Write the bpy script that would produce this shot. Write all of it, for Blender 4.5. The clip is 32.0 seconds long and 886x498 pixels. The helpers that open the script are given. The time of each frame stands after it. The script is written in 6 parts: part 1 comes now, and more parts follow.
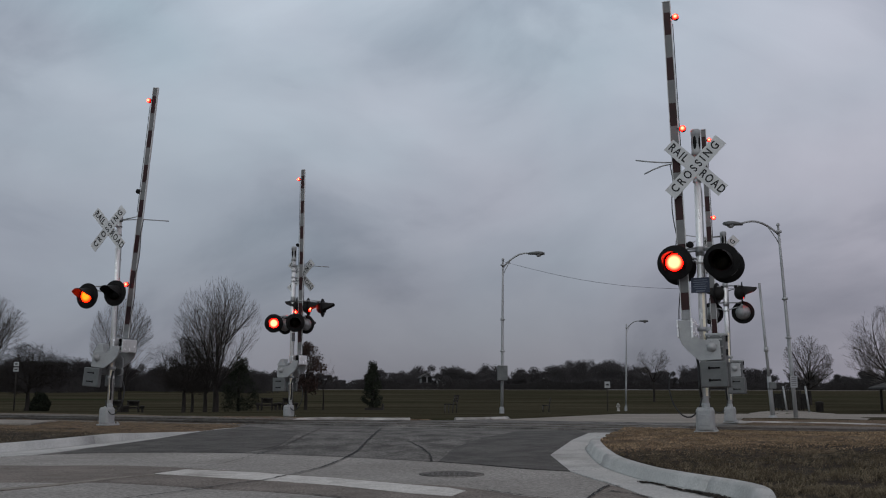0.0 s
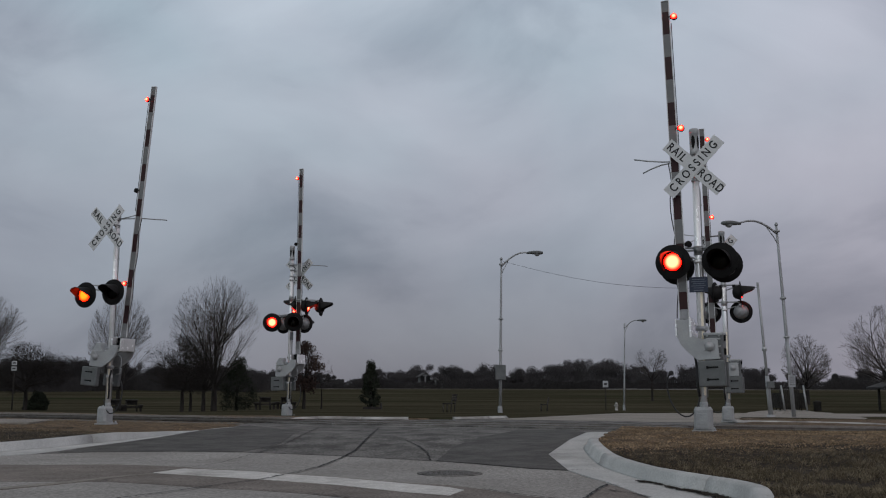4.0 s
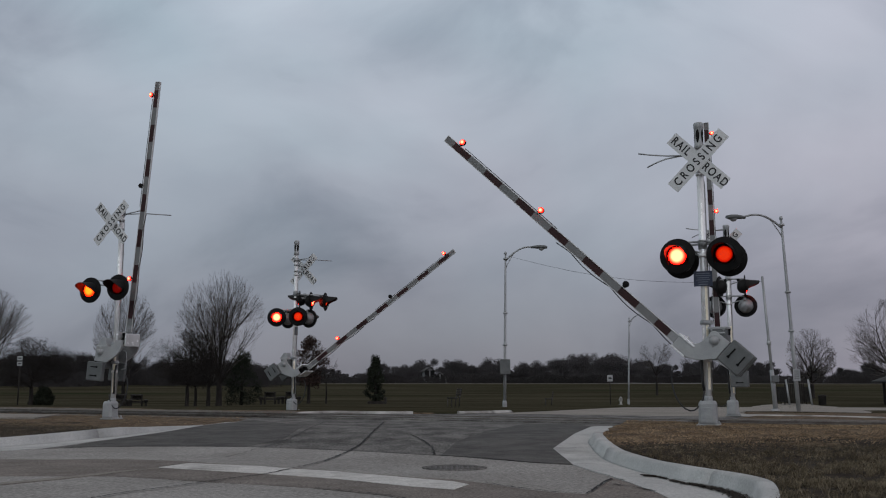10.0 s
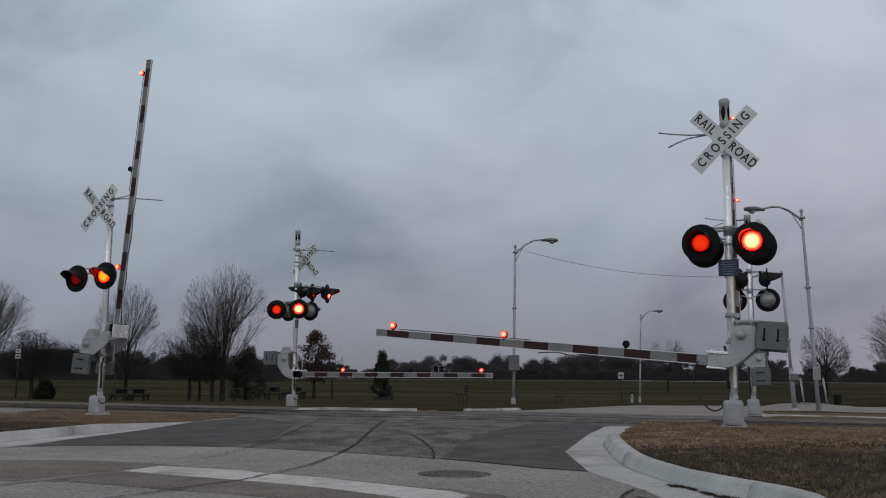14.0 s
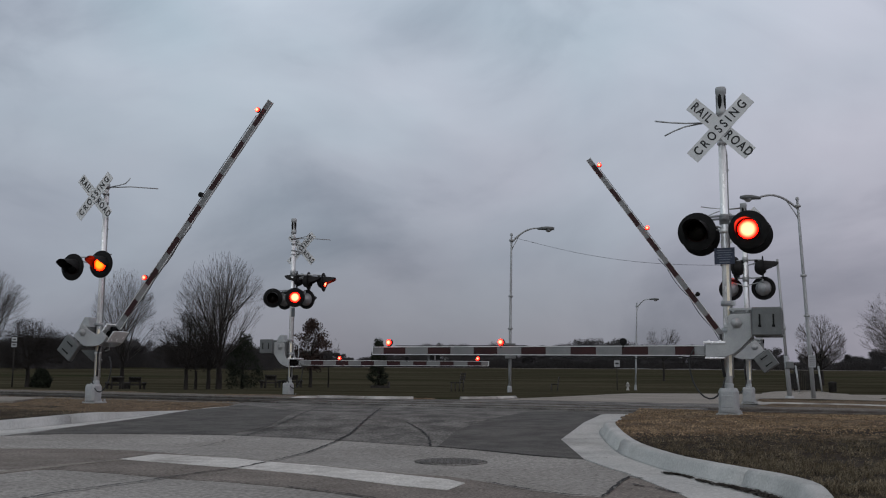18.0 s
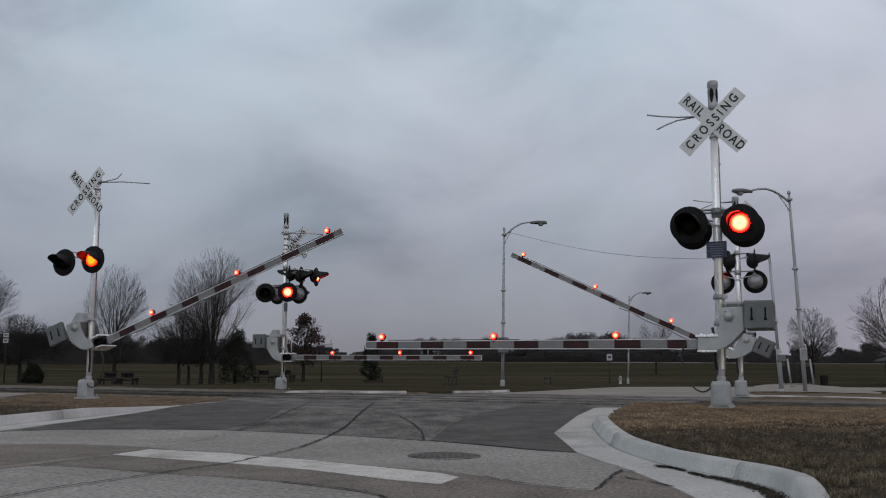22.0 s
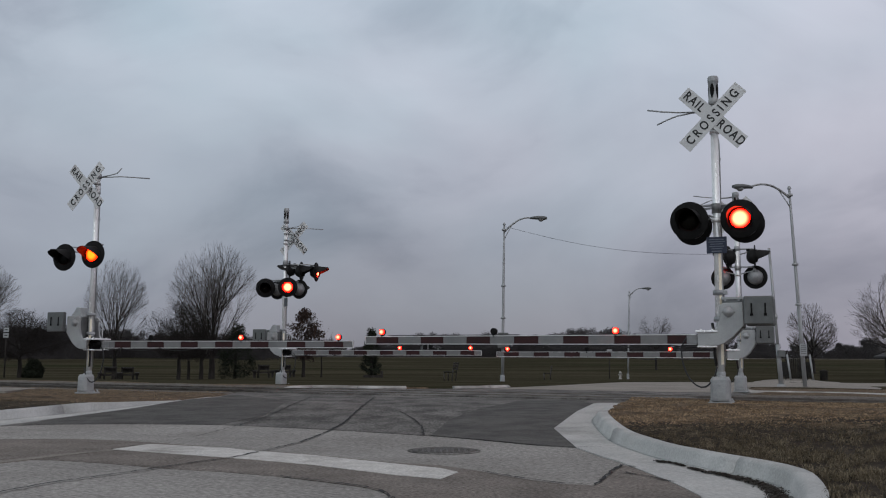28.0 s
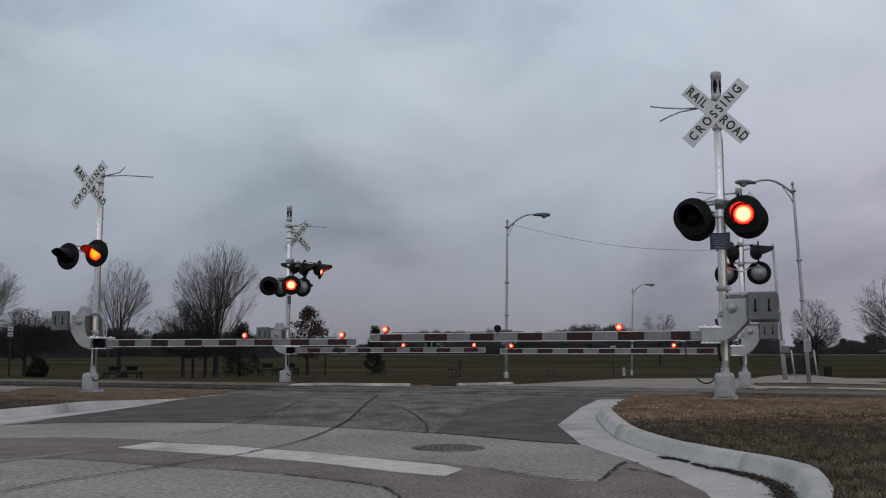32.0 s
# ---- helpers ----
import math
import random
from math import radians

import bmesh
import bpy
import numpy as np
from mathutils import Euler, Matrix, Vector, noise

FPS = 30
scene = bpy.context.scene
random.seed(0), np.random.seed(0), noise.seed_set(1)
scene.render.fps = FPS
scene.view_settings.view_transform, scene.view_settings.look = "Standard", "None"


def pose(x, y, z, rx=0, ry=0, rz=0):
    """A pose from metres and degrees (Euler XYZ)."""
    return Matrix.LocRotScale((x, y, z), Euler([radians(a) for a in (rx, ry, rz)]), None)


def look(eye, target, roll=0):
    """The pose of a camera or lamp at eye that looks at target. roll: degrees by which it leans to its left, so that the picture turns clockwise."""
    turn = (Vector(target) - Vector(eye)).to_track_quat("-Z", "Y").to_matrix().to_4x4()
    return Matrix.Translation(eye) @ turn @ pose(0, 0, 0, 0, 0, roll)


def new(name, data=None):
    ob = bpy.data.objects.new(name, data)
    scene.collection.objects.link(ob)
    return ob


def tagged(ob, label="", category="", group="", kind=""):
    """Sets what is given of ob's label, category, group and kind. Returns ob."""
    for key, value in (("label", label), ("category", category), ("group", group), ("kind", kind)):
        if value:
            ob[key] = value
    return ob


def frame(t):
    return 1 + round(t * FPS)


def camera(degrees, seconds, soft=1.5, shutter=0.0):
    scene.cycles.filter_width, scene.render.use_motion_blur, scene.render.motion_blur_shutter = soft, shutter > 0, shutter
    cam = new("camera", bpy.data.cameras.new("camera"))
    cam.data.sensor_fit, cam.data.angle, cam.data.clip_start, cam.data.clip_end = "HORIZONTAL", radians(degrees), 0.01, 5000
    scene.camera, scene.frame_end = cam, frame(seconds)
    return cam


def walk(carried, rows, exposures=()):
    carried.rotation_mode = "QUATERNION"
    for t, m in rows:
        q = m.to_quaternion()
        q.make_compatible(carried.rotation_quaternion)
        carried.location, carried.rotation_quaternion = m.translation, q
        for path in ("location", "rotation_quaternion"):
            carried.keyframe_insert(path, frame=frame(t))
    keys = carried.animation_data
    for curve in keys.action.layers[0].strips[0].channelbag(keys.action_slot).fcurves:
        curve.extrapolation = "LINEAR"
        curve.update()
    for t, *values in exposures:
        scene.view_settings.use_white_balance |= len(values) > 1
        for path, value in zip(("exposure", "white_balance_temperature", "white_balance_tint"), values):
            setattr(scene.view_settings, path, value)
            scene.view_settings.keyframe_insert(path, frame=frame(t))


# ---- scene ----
cam = camera(49.52, 32.0, 1.1)


def view(back, yaw, tilt, roll):
    """A camera pose: how far it stands back from its last place, then degrees to the right, up and clockwise."""
    return pose(-0.100 * back, -1.200 * back, 0.75 + 0.000 * back, 90 + tilt, 0, -yaw) @ pose(0, 0, 0, 0, 0, roll)


walk(cam, [(t, view(back, yaw, tilt, roll)) for t, back, yaw, tilt, roll in (
    (0, 1, 0.150, 8.522, 0.141), (0.5, 1, 0.072, 8.459, 0.266), (1, 1, 0.200, 8.353, 0.238), (1.5, 1, 0.250, 8.309, 0.534), 
    (2, 1, 0.226, 8.362, -0.146), (2.5, 1, 0.237, 8.408, 0.134), (3, 1, 0.242, 8.412, 0.119), (3.5, 1, 0.238, 8.448, 0.180), 
    (5.5, 1, 0.296, 8.520, 0.077), (6, 1, 0.282, 8.557, 0.074), (6.5, 1, 0.265, 8.603, 0.069), (7, 1, 0.247, 8.602, 0.066), 
    (7.5, 1, 0.237, 8.603, 0.084), (8, 1, 0.242, 8.602, 0.075), (8.5, 1, 0.240, 8.619, 0.046), (9, 1, 0.237, 8.603, 0.084), 
    (9.5, 1, 0.200, 8.399, 0.013), (10, 1, -0.004, 8.153, 0.081), (10.5, 0, -0.352, 8.376, 0.321), (11, 0, -0.431, 8.207, 0.422), 
    (11.5, 0, -0.463, 8.128, 0.389), (12, 0, -0.532, 8.097, 0.472), (12.5, 0, -0.561, 8.026, 0.476), (13, 0, -0.592, 7.979, 0.486), 
    (13.5, 0, -0.595, 7.969, 0.411), (14, 0, -0.613, 7.927, 0.486), (14.5, 0, -0.635, 7.891, 0.488), (16.5, 0, -0.525, 7.637, 0.441), 
    (17, 0, -0.474, 7.503, 0.409), (17.5, 0, -0.439, 7.348, 0.468), (18, 0, -0.384, 7.236, 0.442), (18.5, 0, -0.325, 7.174, 0.423), 
    (19, 0, -0.260, 7.128, 0.349), (19.5, 0, -0.205, 7.078, 0.356), (20, 0, -0.154, 7.028, 0.346), (20.5, 0, -0.094, 6.990, 0.331), 
    (21, 0, -0.034, 6.953, 0.263), (21.5, 0, 0.026, 6.939, 0.261), (22, 0, 0.060, 6.900, 0.232), (22.5, 0, 0.075, 6.867, 0.221), 
    (23, 0, 0.090, 6.841, 0.242), (23.5, 0, 0.133, 6.802, 0.232), (24, 0, 0.159, 6.783, 0.247), (24.5, 0, 0.180, 6.750, 0.249), 
    (25, 0, 0.191, 6.723, 0.286), (25.5, 0, 0.187, 6.693, 0.355), (27.5, 0, 0.108, 6.613, 0.292), (28, 0, 0.056, 6.616, 0.294), 
    (28.5, 0, -0.030, 6.591, 0.420), (29, 0, -0.052, 6.591, 0.391), (29.5, 0, -0.081, 6.581, 0.463), (30, 0, -0.107, 6.572, 0.482), 
    (30.5, 0, -0.131, 6.572, 0.486), (31, 0, -0.131, 6.572, 0.486), (31.5, 0, -0.143, 6.561, 0.419), (32, 0, -0.135, 6.449, 0.055))],
     [(0, -0.22), (10, -0.22), (13, -0.16), (19, -0.06), (25, 0.0), (32, 0.0)])

# ---- world, sun, exposure ----
SUN_ELEV, SUN_TURN = radians(35), radians(200)


def make_world():
    w = bpy.data.worlds.new("overcast_dusk")
    scene.world = w
    w.use_nodes = True
    nt = w.node_tree
    nt.nodes.clear()
    N, L = nt.nodes.new, nt.links.new
    out, bg = N("ShaderNodeOutputWorld"), N("ShaderNodeBackground")
    co, sep = N("ShaderNodeTexCoord"), N("ShaderNodeSeparateXYZ")
    L(co.outputs["Generated"], sep.inputs[0])

    def m(op, a, b=None):
        k = N("ShaderNodeMath")
        k.operation = op
        for i, v in enumerate((a, b)):
            if v is None:
                continue
            if isinstance(v, (int, float)):
                k.inputs[i].default_value = v
            else:
                L(v, k.inputs[i])
        return k.outputs[0]

    up = m("MAXIMUM", sep.outputs[2], 0.0)

    def noise_tex(scale, detail, rough, dist, shift, squash=2.2):
        mp = N("ShaderNodeMapping")
        mp.inputs["Location"].default_value = shift
        mp.inputs["Scale"].default_value = (1, 1, squash)
        L(co.outputs["Generated"], mp.inputs[0])
        k = N("ShaderNodeTexNoise")
        k.inputs["Scale"].default_value, k.inputs["Detail"].default_value = scale, detail
        k.inputs["Roughness"].default_value, k.inputs["Distortion"].default_value = rough, dist
        L(mp.outputs[0], k.inputs["Vector"])
        return k.outputs[0]

    def ramp(src, *stops):
        k = N("ShaderNodeValToRGB")
        e = k.color_ramp.elements
        while len(e) < len(stops):
            e.new(0.5)
        for el, (p, c) in zip(e, stops):
            el.position, el.color = p, (*c, 1)
        L(src, k.inputs[0])
        return k.outputs[0]

    def mix(kind, fac, a, b):
        k = N("ShaderNodeMix")
        k.data_type, k.blend_type = "RGBA", kind
        if isinstance(fac, (int, float)):
            k.inputs[0].default_value = fac
        else:
            L(fac, k.inputs[0])
        L(a, k.inputs[6])
        L(b, k.inputs[7])
        return k.outputs[2]

    big = noise_tex(3.3, 7, 0.52, 0.5, (3.1, 1.7, 0.4), 1.7)
    soft = noise_tex(1.9, 3, 0.5, 0.2, (7.3, 4.2, 0), 1.5)
    # height over the horizon: dim mauve low down, pale blue-grey higher
    grad = ramp(up, (0.0, (0.275, 0.28, 0.328)), (0.10, (0.350, 0.362, 0.412)), (0.22, (0.455, 0.485, 0.54)),
                (0.40, (0.575, 0.65, 0.72)), (0.62, (0.47, 0.47, 0.485)), (1.0, (0.41, 0.405, 0.41)))
    cloud = ramp(big, (0.34, (0.71, 0.72, 0.75)), (0.50, (0.99, 0.99, 1.0)), (0.64, (1.09, 1.10, 1.10)))
    puff = ramp(noise_tex(5.6, 3, 0.5, 0.25, (1.3, 5.1, 2.2), 2.0), (0.32, (0.94, 0.945, 0.955)), (0.5, (1.0, 1.0, 1.0)), (0.70, (1.04, 1.035, 1.035)))
    tint = ramp(m("ADD", m("MULTIPLY", soft, 0.7), m("MULTIPLY", sep.outputs[0], 0.28)), (0.20, (0.83, 0.925, 0.948)), (0.46, (1.105, 1.035, 1.065)))
    col = mix("MULTIPLY", 1.0, mix("MULTIPLY", 1.0, mix("MULTIPLY", 1.0, grad, cloud), puff), tint)
    # a darker bank of cloud low over the woods
    low = ramp(up, (0.02, (1, 1, 1)), (0.17, (0, 0, 0)))
    bank = ramp(m("ADD", m("MULTIPLY", sep.outputs[0], 0.8), 0.5), (0.24, (1, 1, 1)), (0.40, (0.80, 0.795, 0.785)), (0.58, (0.80, 0.795, 0.785)), (0.76, (1.02, 1.02, 1.02)))
    col = mix("MULTIPLY", low, col, bank)
    # the western half of the sky, behind the street, is the brighter one
    west = ramp(m("MULTIPLY", sep.outputs[1], -1.0), (0.0, (1, 1, 1)), (0.9, (1.75, 1.72, 1.68)))
    col = mix("MULTIPLY", 1.0, col, west)
    sky = N("ShaderNodeTexSky")
    sky.sky_type = "NISHITA"
    sky.sun_disc = False
    sky.sun_elevation, sky.sun_rotation = SUN_ELEV, SUN_TURN
    thin = N("ShaderNodeVectorMath")
    thin.operation = "SCALE"
    thin.inputs["Scale"].default_value = 0.08
    L(sky.outputs[0], thin.inputs[0])
    L(mix("MIX", 0.06, col, thin.outputs[0]), bg.inputs[0])
    bg.inputs[1].default_value = 1.0
    L(bg.outputs[0], out.inputs[0])


make_world()
sun_data = bpy.data.lights.new("sun", "SUN")
sun_data.energy, sun_data.angle, sun_data.color = 0.25, radians(40), (1.0, 0.95, 0.9)
sun = new("sun", sun_data)
sun.matrix_world = look((0, 0, 0), (-math.sin(SUN_TURN) * math.cos(SUN_ELEV), -math.cos(SUN_TURN) * math.cos(SUN_ELEV), -math.sin(SUN_ELEV)))

# ---- materials ----


def surface(name, c1, c2, scale=3.0, rough=0.8, metal=0.0, bump=0.2, fine=60.0, c3=None, stain=0.6, island=0.0,
            spec=0.5, stretch=(1, 1, 1), bump_dist=0.01, obj=0.0, grit=0.07):
    """A worn surface: two colours at a broad scale, a third in stains, fine grain in the relief."""
    mt = bpy.data.materials.new(name)
    mt.use_nodes = True
    nt = mt.node_tree
    N, L = nt.nodes.new, nt.links.new
    b = nt.nodes["Principled BSDF"]
    co, mp = N("ShaderNodeTexCoord"), N("ShaderNodeMapping")
    mp.inputs["Scale"].default_value = stretch
    L(co.outputs["Object"], mp.inputs[0])

    def tex(sc, det, ro=0.6):
        k = N("ShaderNodeTexNoise")
        k.inputs["Scale"].default_value, k.inputs["Detail"].default_value, k.inputs["Roughness"].default_value = sc, det, ro
        L(mp.outputs[0], k.inputs["Vector"])
        return k.outputs[0]

    def remap(src, lo, hi):
        k = N("ShaderNodeMapRange")
        k.inputs[1].default_value, k.inputs[2].default_value = lo, hi
        L(src, k.inputs[0])
        return k.outputs[0]

    def mix(kind, fac, a, c):
        k = N("ShaderNodeMix")
        k.data_type, k.blend_type = "RGBA", kind
        for i, v in ((0, fac), (6, a), (7, c)):
            if isinstance(v, (int, float)):
                k.inputs[i].default_value = v
            elif isinstance(v, tuple):
                k.inputs[i].default_value = (*v, 1)
            else:
                L(v, k.inputs[i])
        return k.outputs[2]

    col = mix("MIX", remap(tex(scale, 5), 0.36, 0.64), c1, c2)
    if c3:
        st = remap(tex(scale * 0.27, 6, 0.65), 0.52, 0.70)
        k = N("ShaderNodeMath")
        k.operation = "MULTIPLY"
        L(st, k.inputs[0])
        k.inputs[1].default_value = stain
        col = mix("MIX", k.outputs[0], col, c3)
    grain = tex(fine, 3)
    g = remap(grain, 0.3, 0.7)
    k = N("ShaderNodeMapRange")
    k.inputs[3].default_value, k.inputs[4].default_value = 1 - grit, 1 + grit
    L(g, k.inputs[0])
    cc = N("ShaderNodeCombineColor")
    for i in range(3):
        L(k.outputs[0], cc.inputs[i])
    col = mix("MULTIPLY", 1.0, col, cc.outputs[0])
    for use, src_name, node in ((island, "Random Per Island", "ShaderNodeNewGeometry"), (obj, "Random", "ShaderNodeObjectInfo")):
        if use:
            gi = N(node)
            kk = N("ShaderNodeMapRange")
            kk.inputs[3].default_value, kk.inputs[4].default_value = 1 - use, 1 + use
            L(gi.outputs[src_name], kk.inputs[0])
            c4 = N("ShaderNodeCombineColor")
            for i in range(3):
                L(kk.outputs[0], c4.inputs[i])
            col = mix("MULTIPLY", 1.0, col, c4.outputs[0])
    L(col, b.inputs["Base Color"])
    b.inputs["Metallic"].default_value = metal
    b.inputs["Specular IOR Level"].default_value = spec
    r = N("ShaderNodeMapRange")
    r.inputs[3].default_value, r.inputs[4].default_value = max(rough - 0.12, 0.03), min(rough + 0.12, 1)
    L(tex(scale * 2.3, 4), r.inputs[0])
    L(r.outputs[0], b.inputs["Roughness"])
    if bump:
        bp = N("ShaderNodeBump")
        bp.inputs["Strength"].default_value, bp.inputs["Distance"].default_value = bump, bump_dist
        L(grain, bp.inputs["Height"])
        L(bp.outputs[0], b.inputs["Normal"])
    return mt


def glow(name, core, edge, core_power, edge_power, radius, inner=0.55):
    """A lit lens: hottest in the middle of its own x-z disc."""
    mt = bpy.data.materials.new(name)
    mt.use_nodes = True
    nt = mt.node_tree
    N, L = nt.nodes.new, nt.links.new
    b = nt.nodes["Principled BSDF"]
    b.inputs["Base Color"].default_value = (0.1, 0.004, 0.003, 1)
    co, sep = N("ShaderNodeTexCoord"), N("ShaderNodeVectorMath")
    L(co.outputs["Object"], sep.inputs[0])
    sep.operation = "MULTIPLY"
    sep.inputs[1].default_value = (1, 0, 1)
    ln = N("ShaderNodeVectorMath")
    ln.operation = "LENGTH"
    L(sep.outputs[0], ln.inputs[0])
    k = N("ShaderNodeMapRange")
    k.interpolation_type = "SMOOTHSTEP"
    k.inputs[1].default_value, k.inputs[2].default_value = radius * inner, radius * 0.95
    k.inputs[3].default_value, k.inputs[4].default_value = core_power, edge_power
    L(ln.outputs["Value"], k.inputs[0])
    f = N("ShaderNodeMapRange")
    f.inputs[1].default_value, f.inputs[2].default_value = radius * inner * 0.9, radius * 0.92
    L(ln.outputs["Value"], f.inputs[0])
    mx = N("ShaderNodeMix")
    mx.data_type = "RGBA"
    L(f.outputs[0], mx.inputs[0])
    mx.inputs[6].default_value, mx.inputs[7].default_value = (*core, 1), (*edge, 1)
    L(mx.outputs[2], b.inputs["Emission Color"])
    L(k.outputs[0], b.inputs["Emission Strength"])
    return mt


